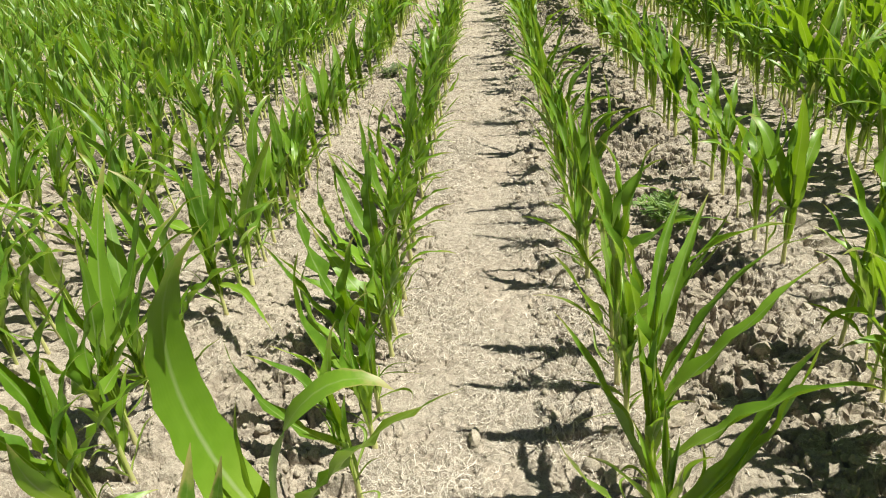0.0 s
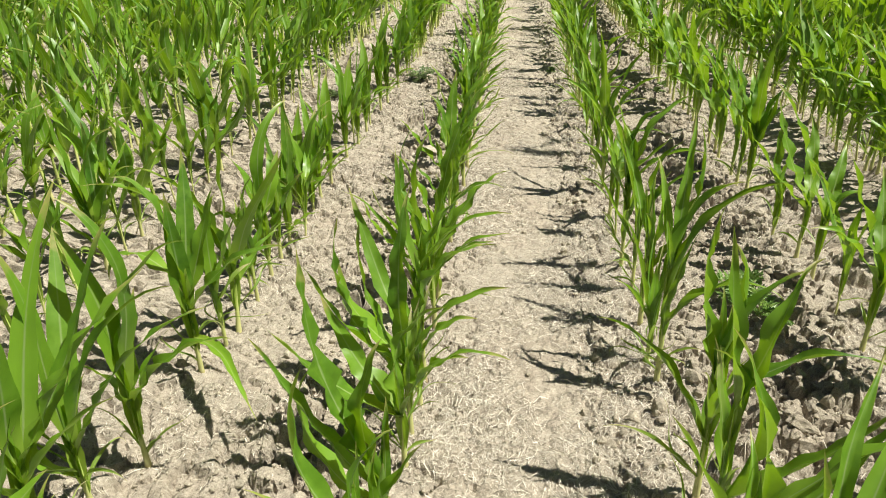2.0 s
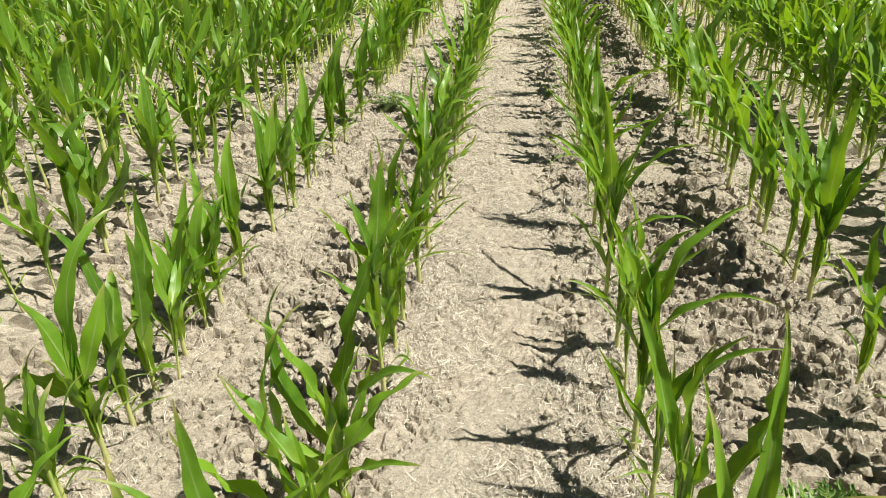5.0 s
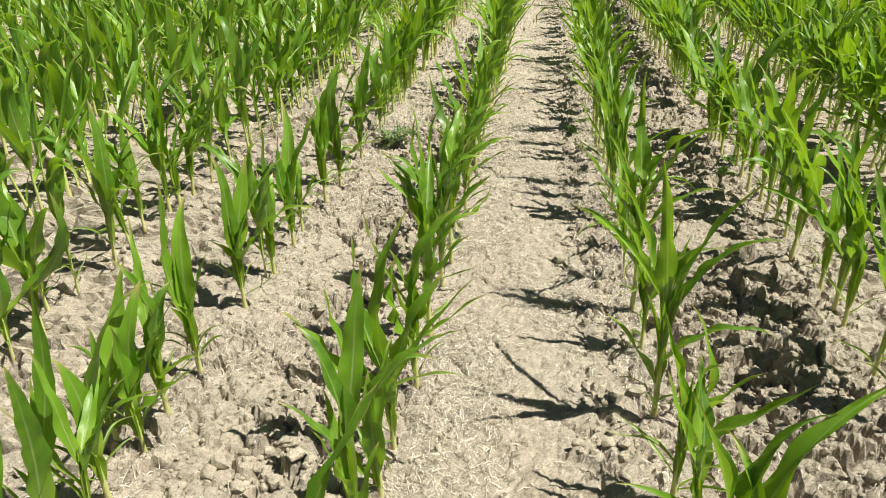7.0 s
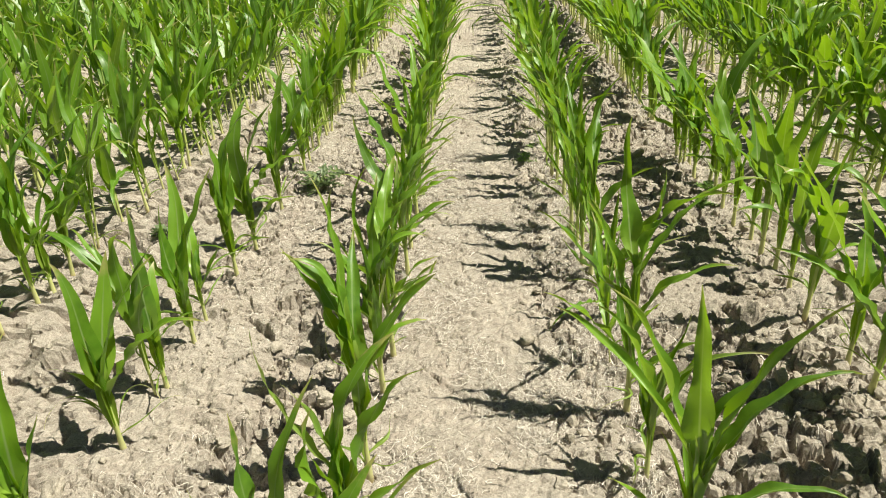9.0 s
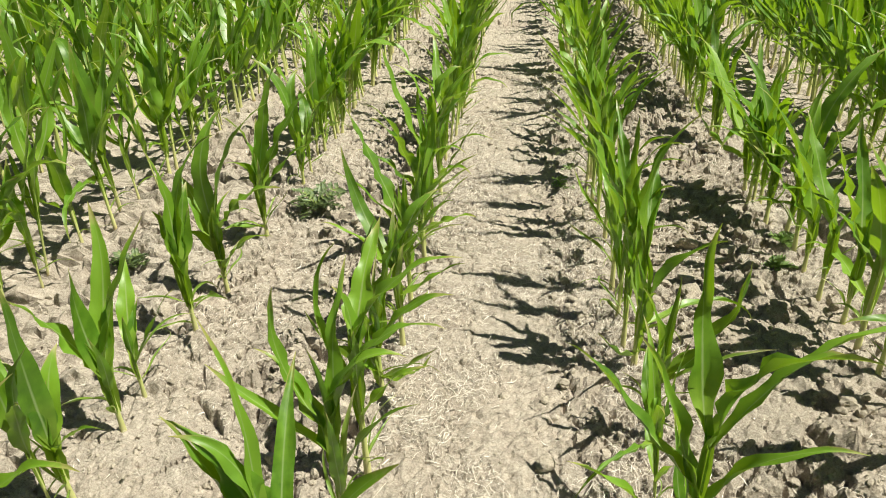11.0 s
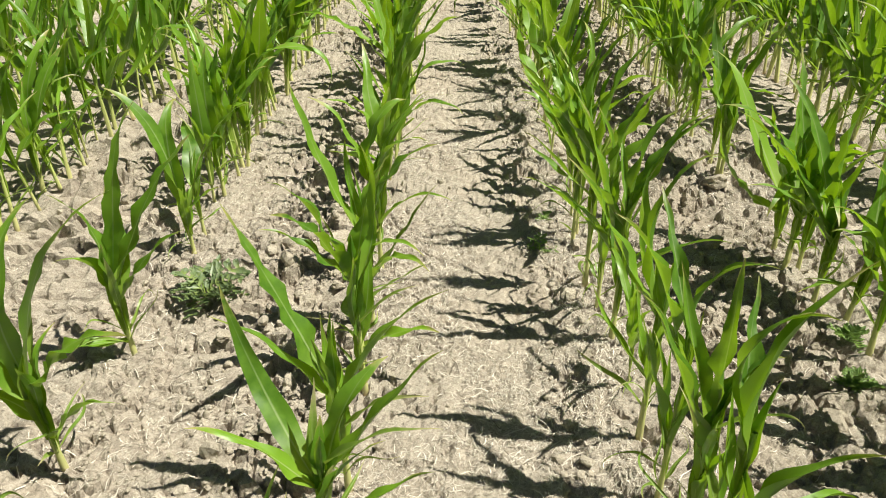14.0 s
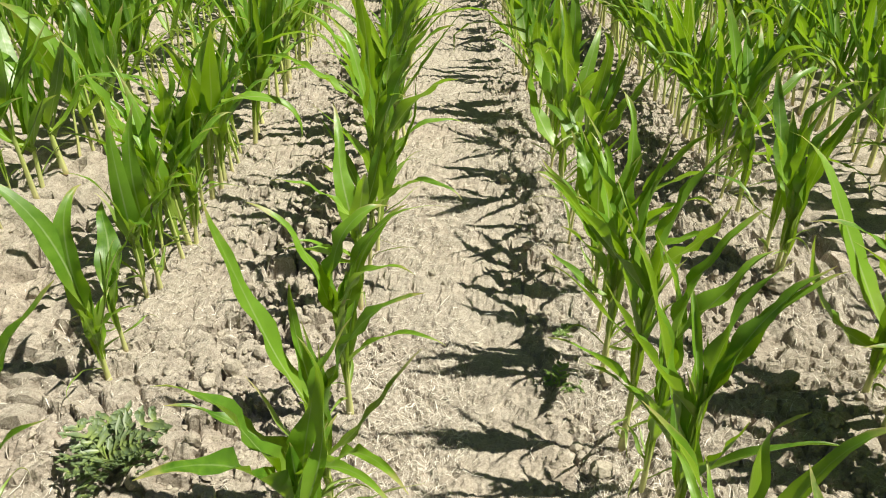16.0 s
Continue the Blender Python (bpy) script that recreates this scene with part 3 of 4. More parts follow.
single_plant(-0.485, 4.815, (0.254, 187, 0.353, 43, -5, 40), (0.195, 166, 0.378, 8, 31, 44), (0.276, 82, 0.449, 3, 57, 42), (0.315, 174, 0.396, 29, -53, 37), (0.178, -5, 0.34, 20, 54, 38), (0.338, 11, 0.406, 16, 77, 58), (0.394, -1, 0.263, 17, 92, 41))
single_plant(-0.472, 5.004, (0.38, 171, 0.205, -4, 25, 66), (0.384, 82, 0.35, 39, 16, 66), (0.432, -1, 0.372, 25, 61, 39), (0.328, 6, 0.343, 30, 30, 43), (0.198, -9, 0.272, 28, 34, 32), (0.291, 170, 0.438, 28, -82, 32))
single_plant(0.27, 5.2, (0.171, -2, 0.443, 43, -56, 58), (0.17, -13, 0.319, 48, 25, 25), (0.181, 134, 0.283, -2, 40, 43))
single_plant(-0.497, 5.335, (0.105, 48, 0.494, -15, 57, 53), (0.064, 202, 0.332, 48, -39, 46), (0.048, 0, 0.269, -23, 97, 60), (0.204, 34, 0.435, 5, 60, 53), (0.048, -26, 0.282, 48, -1, 24), (0.047, -46, 0.369, 57, -28, 33))
single_plant(0.27, 5.5, (0.404, 7, 0.451, -10, 73, 56), (0.416, 78, 0.322, 35, 16, 54), (0.46, -19, 0.353, -25, 100, 44), (0.138, 25, 0.475, 75, 67, 40), (0.206, -6, 0.341, 22, 52, 55), (0.045, 241, 0.418, 59, -40, 29), (0.083, 131, 0.375, -11, 39, 57))
single_plant(-0.469, 5.563, (0.271, 135, 0.448, 47, -35, 54), (0.267, 183, 0.305, 32, 40, 36), (0.31, 5, 0.37, 35, -1, 42), (0.291, 85, 0.155, 5, 19, 33), (0.19, 5, 0.243, 57, -10, 33), (0.348, -14, 0.287, 40, 49, 21), (0.293, 37, 0.296, 16, 37, 64))
single_plant(0.246, 5.588, (0.337, 112, 0.37, 25, 1, 58), (0.36, 163, 0.354, 25, -17, 54), (0.455, 24, 0.325, -12, 22, 47), (0.407, 4, 0.206, 3, 62, 49), (0.407, -8, 0.175, 53, 78, 15), (0.286, 27, 0.218, -11, 36, 58))
single_plant(0.25, 5.768, (0.38, 155, 0.388, 17, 12, 51), (0.447, 102, 0.329, 31, 19, 45), (0.373, 123, 0.266, 39, -42, 58), (0.441, -26, 0.3, -10, 114, 35), (0.16, 171, 0.396, 15, 1, 36))
single_plant(-0.474, 5.79, (0.311, 159, 0.47, 24, 4, 52), (0.278, 184, 0.348, 30, 32, 33), (0.272, -3, 0.416, 22, 45, 54), (0.332, 87, 0.182, -4, 18, 33), (0.204, -21, 0.284, 33, 53, 22))
single_plant(0.248, 5.952, (0.371, 162, 0.449, 33, -24, 55), (0.379, 116, 0.412, 37, -84, 51), (0.391, -3, 0.443, -18, 61, 51), (0.191, 182, 0.335, 35, -18, 32))
single_plant(-0.473, 6.14, (0.169, 47, 0.222, -10, 47, 66), (0.229, -13, 0.225, 37, 34, 23), (0.325, 60, 0.419, 32, -69, 37))
single_plant(-0.49, 6.26, (0.243, 246, 0.5, 22, 42, 61), (0.285, 203, 0.396, 20, 6, 53), (0.285, 52, 0.373, 9, 44, 54), (0.2, -14, 0.306, 47, 14, 26), (0.338, -42, 0.324, 40, 58, 27), (0.048, -23, 0.288, 49, 20, 49))
single_plant(0.262, 6.366, (0.259, 138, 0.545, 21, -9, 58), (0.401, 11, 0.37, 12, 56, 53), (0.441, 16, 0.315, 2, 50, 45), (0.377, 182, 0.397, 37, -11, 46), (0.246, 182, 0.392, 30, 30, 34), (0.353, 92, 0.294, 25, 29, 45), (0.391, 8, 0.382, 16, 41, 51), (0.211, -11, 0.337, 47, 31, 33), (0.185, 104, 0.278, 2, 34, 58))
single_plant(-0.48, 6.45, (0.291, 160, 0.536, 25, -14, 56), (0.214, 10, 0.471, 6, 64, 53), (0.107, 187, 0.401, 41, 6, 48), (0.299, 133, 0.314, 21, -33, 34), (0.129, 185, 0.318, 29, -23, 22), (0.139, -49, 0.387, 31, 67, 41), (0.175, 3, 0.367, 39, -31, 26))
single_plant(0.243, 6.511, (0.298, 131, 0.389, -1, 36, 49), (0.447, 9, 0.282, 28, 29, 50), (0.453, 9, 0.335, 2, 63, 46), (0.256, 187, 0.351, 41, 12, 31), (0.196, 9, 0.215, 37, -34, 49))
single_plant(0.23, 6.66, (0.321, 160, 0.408, 18, 10, 58), (0.374, 111, 0.355, 18, 40, 40), (0.472, -12, 0.429, -19, 87, 58), (0.464, 2, 0.386, -18, 50, 55), (0.317, 188, 0.337, 44, -21, 30), (0.452, 16, 0.415, 0, 57, 58), (0.453, 179, 0.417, 38, 3, 53))
single_plant(-0.477, 6.765, (0.268, 175, 0.424, 12, 28, 48), (0.288, 27, 0.408, -11, 92, 66), (0.289, 30, 0.363, 18, 24, 61), (0.303, -35, 0.362, 14, 94, 48), (0.343, -6, 0.433, 15, 69, 29), (0.17, -22, 0.339, 36, 69, 28))
single_plant(0.229, 6.93, (0.367, 184, 0.349, 37, -1, 51), (0.43, 141, 0.31, 22, 17, 58), (0.404, 21, 0.299, -10, 46, 56), (0.286, 188, 0.273, 27, 32, 35))
single_plant(-1.215, 1.5, (0.292, -109, 0.262, 20, 0, 45), (0.295, 11, 0.29, 15, 20, 40), (0.3, 50, 0.141, 50, 10, 40), (0.313, -11, 0.456, 0, 30, 60), (0.317, 18, 0.332, 5, 30, 50))
single_plant(-1.259, 1.632, (0.267, 91, 0.716, 22, 35, 66), (0.314, 34, 0.551, 30, 28, 53), (0.319, 67, 0.598, 47, -46, 66), (0.282, 183, 0.367, -1, 44, 53), (0.354, 181, 0.405, -14, 10, 66), (0.276, 7, 0.383, 36, 33, 30))
single_plant(-1.284, 1.831, (0.225, 173, 0.573, -6, 13, 66), (0.225, 107, 0.546, 30, 4, 66), (0.195, 24, 0.57, 13, 65, 57), (0.184, 20, 0.557, 28, 43, 50), (0.1, 201, 0.259, 44, -39, 43))
single_plant(-1.225, 2.011, (0.254, 173, 0.494, -5, 39, 66), (0.276, 181, 0.577, -16, 39, 66), (0.323, 27, 0.448, 9, 60, 52), (0.226, 88, 0.297, 23, 5, 66), (0.201, -4, 0.431, 35, 55, 45))
single_plant(-1.24, 2.43, (0.385, 179, 0.394, -3, 66, 66), (0.269, 95, 0.498, 27, -9, 66), (0.264, 60, 0.445, 24, 8, 66), (0.225, 151, 0.433, -3, 2, 66), (0.347, 157, 0.446, 65, 114, 42), (0.231, 1, 0.455, 35, 52, 37), (0.141, -48, 0.529, 75, 48, 37))
single_plant(-1.22, 3.109, (0.241, 174, 0.352, 12, 27, 66), (0.286, 68, 0.507, 8, 45, 52), (0.254, 68, 0.292, 26, 12, 63), (0.207, 175, 0.297, 57, 89, 46), (0.148, 16, 0.351, 30, -16, 52))
single_plant(-1.225, 3.261, (0.225, 186, 0.498, -11, 55, 66), (0.211, 109, 0.314, 33, 21, 66))
single_plant(-1.233, 3.421, (0.15, 166, 0.44, -12, 2, 66), (0.182, 95, 0.504, 26, -4, 66), (0.055, -40, 0.333, 50, 13, 26))
single_plant(-1.205, 3.589, (0.169, 174, 0.303, -9, 32, 66), (0.209, 50, 0.457, 14, 32, 66), (0.153, 16, 0.29, 18, 22, 37))
single_plant(-1.223, 3.796, (0.187, 81, 0.334, 15, 34, 66), (0.166, 19, 0.381, 26, 9, 66), (0.154, 165, 0.266, -4, 5, 60))
single_plant(-1.308, 3.803, (0.16, 93, 0.413, 42, -17, 66), (0.132, 43, 0.443, 49, -67, 59), (0.137, 199, 0.253, -12, 59, 43), (0.05, -1, 0.389, 52, -14, 38))
single_plant(-1.224, 3.945, (0.166, 188, 0.397, -12, 54, 54), (0.133, -27, 0.337, 49, 6, 30), (0.19, 118, 0.451, 36, -6, 34), (0.19, 68, 0.267, 13, 25, 60))
single_plant(-1.22, 4.162, (0.206, 169, 0.498, 10, -53, 66), (0.219, 92, 0.412, 8, 24, 66), (0.243, 192, 0.22, 24, 83, 46), (0.196, 26, 0.26, 19, 7, 23))
single_plant(-1.223, 4.565, (0.225, 165, 0.405, -3, 1, 66), (0.219, 80, 0.391, 22, 10, 66), (0.234, 20, 0.439, 18, 39, 61), (0.185, 2, 0.436, 31, 57, 50), (0.204, 184, 0.171, 29, 62, 27))
single_plant(-1.216, 4.866, (0.189, 159, 0.473, -7, 0, 64), (0.177, 88, 0.261, 21, 4, 61), (0.163, -21, 0.305, 43, 25, 25), (0.171, 176, 0.282, -9, 40, 63))
single_plant(-1.213, 5.117, (0.179, 161, 0.373, 11, -36, 66), (0.199, 101, 0.478, 28, -4, 66), (0.191, 183, 0.346, 22, 51, 52), (0.221, 41, 0.45, 17, 27, 62))
single_plant(-1.216, 5.255, (0.171, 111, 0.328, 34, 39, 49), (0.131, 15, 0.29, 32, -15, 30))
single_plant(-1.201, 5.597, (0.238, 160, 0.437, -2, 5, 66), (0.274, 57, 0.483, 7, 52, 66), (0.256, 86, 0.29, 25, -7, 66), (0.114, -39, 0.357, 54, 27, 23), (0.234, 177, 0.24, 0, 34, 55))
single_plant(-1.201, 5.879, (0.209, 153, 0.269, 19, 32, 66), (0.247, 77, 0.508, -2, 63, 66), (0.272, 22, 0.542, 13, 59, 66), (0.222, -11, 0.398, 31, 65, 51), (0.134, 184, 0.185, 29, 49, 46), (0.086, -15, 0.336, 36, 46, 31))
single_plant(-1.184, 6.302, (0.234, 179, 0.34, -1, 45, 63), (0.25, 61, 0.548, 11, 31, 63), (0.226, 26, 0.519, 25, 27, 58), (0.183, 2, 0.352, 31, 40, 36), (0.194, 195, 0.236, 6, 85, 42), (0.047, 208, 0.202, 72, 40, 32), (0.192, 99, 0.335, 37, -34, 66))
single_plant(-1.205, 6.929, (0.204, 178, 0.475, 3, 50, 66), (0.209, 87, 0.386, -2, 58, 66), (0.132, -21, 0.244, 41, 33, 26))
single_plant(-1.194, 7.037, (0.17, 109, 0.353, 39, 43, 60), (0.147, 27, 0.282, 16, 19, 43))
single_plant(-1.205, 7.366, (0.2, 87, 0.446, -7, 64, 66), (0.159, 17, 0.299, 19, 18, 48))
single_plant(-1.234, 2.623, (0.154, 46, 0.181, 40, 30, 22), (0.173, -3, 0.414, 15, 20, 40), (0.175, -30, 0.471, 0, 30, 45))
single_plant(-1.206, 2.897, (0.104, 151, 0.133, 35, 20, 15), (0.248, -15, 0.243, 15, 20, 30), (0.249, -71, 0.229, 15, 10, 28), (0.258, 81, 0.158, 30, 20, 20))
single_plant(-1.254, 2.959, (0.174, -94, 0.246, 10, 20, 24), (0.192, -3, 0.339, 5, 10, 28))
single_plant(-1.996, 3.171, (0.206, 57, 0.4, 30, 20, 40), (0.21, -171, 0.288, 10, 40, 35), (0.213, -156, 0.536, 10, -10, 50), (0.23, 37, 0.481, 10, 0, 50))
single_plant(0.984, 2.685, (0.271, 149, 0.47, 24, -5, 58), (0.246, 185, 0.363, 32, 37, 43), (0.256, 81, 0.405, 36, 6, 58), (0.236, 6, 0.272, -8, 37, 58))
single_plant(1.006, 3.205, (0.234, 148, 0.594, 24, -9, 58), (0.217, 63, 0.368, 26, 36, 58), (0.218, 7, 0.208, 13, 70, 54))
single_plant(1.01, 3.395, (0.229, 142, 0.466, 30, -18, 58), (0.221, 80, 0.414, 40, -4, 58), (0.196, 186, 0.308, 39, 15, 46))
single_plant(0.981, 3.619, (0.146, 97, 0.36, 33, -55, 58), (0.171, 179, 0.351, 22, 28, 50), (0.16, 1, 0.232, -6, 42, 57))
single_plant(0.991, 4.095, (0.244, 140, 0.483, 22, -2, 58), (0.232, 26, 0.391, 19, 9, 58), (0.229, 85, 0.45, 31, 2, 58))
single_plant(1.004, 4.133, (0.277, 33, 0.547, -6, 40, 58), (0.26, 11, 0.372, 13, 24, 58), (0.261, 83, 0.453, 23, 2, 58), (0.277, 154, 0.447, 23, 2, 58), (0.217, 5, 0.308, 20, 23, 58))
single_plant(0.99, 4.259, (0.248, 170, 0.408, 20, 17, 58), (0.246, 101, 0.497, 29, -17, 58), (0.188, 75, 0.363, 40, 36, 48))
single_plant(0.993, 4.389, (0.227, 163, 0.505, 25, 3, 58), (0.209, 104, 0.48, 31, -23, 58))
single_plant(0.986, 4.649, (0.262, 164, 0.476, 18, 25, 58), (0.237, 98, 0.502, 33, -35, 58), (0.21, 12, 0.331, -11, 37, 58))
single_plant(0.986, 4.9, (0.202, 163, 0.569, 21, 18, 53), (0.176, 83, 0.419, 28, -21, 58), (0.172, 175, 0.308, 21, 9, 35), (0.18, 1, 0.257, 5, 48, 58))
single_plant(0.993, 5.379, (0.229, 10, 0.504, -9, 59, 58), (0.201, 76, 0.346, 28, -4, 58), (0.211, 0, 0.381, 10, 65, 57))
single_plant(0.985, 5.5, (0.242, 148, 0.524, 14, 15, 58), (0.212, 96, 0.394, 26, -14, 58), (0.253, 26, 0.482, -6, 36, 58))
single_plant(0.983, 5.765, (0.254, 96, 0.448, 27, -7, 58), (0.258, 165, 0.434, 21, -1, 58), (0.241, 23, 0.317, 14, -13, 58))
single_plant(0.962, 5.925, (0.254, 152, 0.567, 33, -16, 58), (0.247, 114, 0.443, 30, -4, 58), (0.22, -5, 0.315, -14, 44, 58))
single_plant(0.975, 6.119, (0.189, 116, 0.379, 33, -11, 58), (0.186, 178, 0.408, 39, -6, 51), (0.172, 1, 0.423, -16, 23, 58))
single_plant(0.961, 6.55, (0.177, 84, 0.376, 39, -38, 58), (0.202, 183, 0.402, 37, 45, 44), (0.195, 11, 0.303, 0, 12, 58))
single_plant(0.966, 6.558, (0.213, 169, 0.542, 34, 11, 58), (0.229, 123, 0.539, 27, -3, 58), (0.217, 2, 0.543, -16, 47, 58), (0.179, 76, 0.336, 44, 11, 58))
single_plant(0.938, 6.735, (0.216, 227, 0.421, 35, 90, 46), (0.182, 84, 0.454, 36, -20, 58), (0.189, 151, 0.417, 27, -13, 58))
single_plant(0.99, 6.742, (0.221, 168, 0.541, 27, 42, 58), (0.213, 104, 0.55, 26, -5, 58), (0.19, 12, 0.417, -13, 22, 58))
single_plant(0.959, 7.47, (0.191, 12, 0.441, -9, 47, 58), (0.203, 7, 0.481, 5, 39, 58), (0.164, 90, 0.379, 32, -29, 58))
single_plant(0.947, 7.483, (0.202, 141, 0.434, 23, -10, 58), (0.209, 21, 0.425, -8, 39, 58), (0.187, 86, 0.392, 30, -18, 58))
single_plant(0.965, 7.625, (0.224, 170, 0.407, 25, 16, 58), (0.242, 0, 0.506, -5, 77, 58), (0.228, 98, 0.46, 26, 5, 58))
single_plant(0.97, 7.938, (0.206, 150, 0.453, 22, 3, 58), (0.185, 30, 0.345, -9, 10, 58))


def kin(leaves, size, wide):
    """A plant like one of those along the lane, with a few blades more round the stalk."""
    plan = [low_leaf(draw, draw.uniform(0.03, 0.10), draw.uniform(0, 360), 0.8) for _ in range(2)]
    for z0, azimuth, length, lean, bend, mm in leaves:
        plan.append(grown_leaf(draw, max(z0 * size, draw.uniform(0.13, 0.19)), azimuth + draw.uniform(-18, 18), min(length, 0.55) * size * draw.uniform(0.9, 1.05), lean, bend + draw.uniform(-8, 12), min(mm, 70) / 1000 * 1.12 * wide, draw.choice((0, 0, 30, 60, 100))))
    for i in range(max(0, 6 - len(leaves))):
        plan.append(grown_leaf(draw, draw.uniform(0.16, 0.34), 180 * i + draw.uniform(-40, 40), draw.uniform(0.28, 0.42), draw.uniform(8, 28), draw.uniform(-10, 40), draw.uniform(0.032, 0.05) * wide, draw.choice((0, 40, 90))))
    return plan


broad = [leaves for x, leaves in GROWN if x < 0]
close = [leaves for x, leaves in GROWN if x > 0]
VARIANTS = [kin(leaves, draw.uniform(0.95, 1.08), 1.04) for leaves in draw.sample(broad, 16)]
VARIANTS += [kin(leaves, draw.uniform(0.92, 1.06), 0.86) for leaves in draw.sample(close, 8)]     # slim ones
FAR = [plant_arrays(p, 5) for p in VARIANTS]
SEEN = {
    -1: ((7.67, 0.038), (7.81, 0.012)),
    2: ((1.82, 0.04), (1.91, 0.004), (2.46, 0.027), (2.56, -0.003), (2.92, -0.001), (4.77, 0.005), (6.25, -0.01), (6.44, 0.02), (6.80, -0.01), (6.87, -0.033), (8.06, -0.048)),
}
TAKEN = {
    -1: (1.5, 1.632, 1.831, 2.011, 2.43, 2.623, 2.897, 2.959, 3.109, 3.261, 3.421, 3.589, 3.796, 3.803, 3.945, 4.162, 4.565, 4.866, 5.117, 5.255, 5.597, 5.879, 6.302, 6.929, 7.037, 7.366),
    2: (2.685, 3.205, 3.395, 3.619, 4.095, 4.133, 4.259, 4.389, 4.649, 4.9, 5.379, 5.5, 5.765, 5.925, 6.119, 6.55, 6.558, 6.735, 6.742, 7.47, 7.483, 7.625, 7.938),
}

spots, far_spots = [], []
for k in SEEN:
    for y, dx in SEEN[k]:
        spots.append((row_x(k) + dx, y, k))
for x, y in ((0.262, 3.52), (0.25, 4.94), (0.268, 6.16)):          # slighter plants in the closest row
    spots.append((x, y, 1))
taken = sorted(TAKEN[2] + tuple(y for y, _ in SEEN[2]))
for a, b in zip(taken, taken[1:]):
    n = int((b - a) / 0.24) if 4.6 < a < 6.0 else 0
    spots += [(row_x(2) + draw.gauss(0, 0.018), a + (b - a) * (i + 1) / (n + 1), 2) for i in range(n)]
for y in TAKEN[-1]:           # weaker companions in the second row
    if draw.random() < 0.12:
        spots.append((row_x(-1) + draw.gauss(0, 0.03), y + draw.choice((-0.07, 0.07)) + draw.gauss(0, 0.015), -1))
for k in range(-17, 17):
    y = -2.4 + draw.uniform(0, 0.2)
    while y < 18.5:
        y += draw.uniform(0.085, 0.165) * (1.5 if y < 0.4 else 1.0) * (1.35 if k in (-1, -2) and y < 6.9 else 1.25 if k in (0, 1) else 0.61 if k in (2, 3) else 0.9 if k < 0 else 0.74)
        x = row_x(k) + draw.gauss(0, 0.018)
        if abs(x) > max(7.2, 2.2 + 0.66 * y) or -0.9 < x < 0.7 and 0.1 < y < 0.5:
            continue
        start = {-1: 1.4, 0: 0.7, 1: 0.7, 2: 1.75}.get(k)
        stop = {-1: 7.2, 0: 7.2, 1: 7.0, 2: 8.1}.get(k)
        if start is not None and start < y < stop:
            continue
        near = k in (-1, 0, 1, 2) and 1.2 < y < 8.6 or k in (-2, 3) and 1.8 < y < 8.0
        if near:
            spots.append((x, y, k))
        else:
            far_spots.append((x, y, k))


def settle(k, y):
    """Turn, size and variant of a plant drawn by chance."""
    turn = draw.uniform(0, 360) if draw.random() < 0.45 else draw.uniform(-40, 40) + draw.choice((0, 180))
    slight = k == 1 and y < 7
    slim = slight or draw.random() < (0.65 if k in (0, 1) else 0.4)
    return turn, draw.uniform(0.82, 1.12) * (0.72 if slight else 1.0 if k < 0 and y < 6.9 or k == 2 else 1.1), 16 + draw.randrange(8) if slim else draw.randrange(16)


models = {}
for x, y, k in spots:
    turn, size, v = settle(k, y)
    m = pose(x, y, float(ground_height(x, y)), draw.uniform(-7, 7), draw.uniform(-7, 7), turn)
    if v not in models:
        models[v] = maize(VARIANTS[v], LABELS[0], 1.0 if v < 16 else 0.62)
        models[v].matrix_basis = m @ Matrix.Scale(size, 4)
    else:
        copied = copy_thing(models[v], m)
        copied.scale = (size, size, size)

heights = ground_height([s[0] for s in far_spots], [s[1] for s in far_spots])
vs, fs, us, ms, count = [], [], [], [], 0
for (x, y, k), z in zip(far_spots, heights):
    turn, size, v = settle(k, y)
    verts, f, uv, mats = FAR[v]
    rot = np.array(Euler((radians(draw.uniform(-7, 7)), radians(draw.uniform(-7, 7)), radians(turn))).to_matrix()) * size
    vs.append(verts @ rot.T + np.array([x, y, z]))
    fs.append(f + count), us.append(uv), ms.append(mats)
    count += len(verts)
field_mesh = mesh_from("maize_field", np.concatenate(vs), np.concatenate(fs), uvs=np.concatenate(us))
for mat in (LEAF, LEAF_OLD, STALK):
    field_mesh.materials.append(mat)
field_mesh.polygons.foreach_set("material_index", np.concatenate(ms).astype(np.int32))
tagged(new("maize_field", field_mesh), "rows of young green maize filling the dry field", "maize plants", kind="stuff")


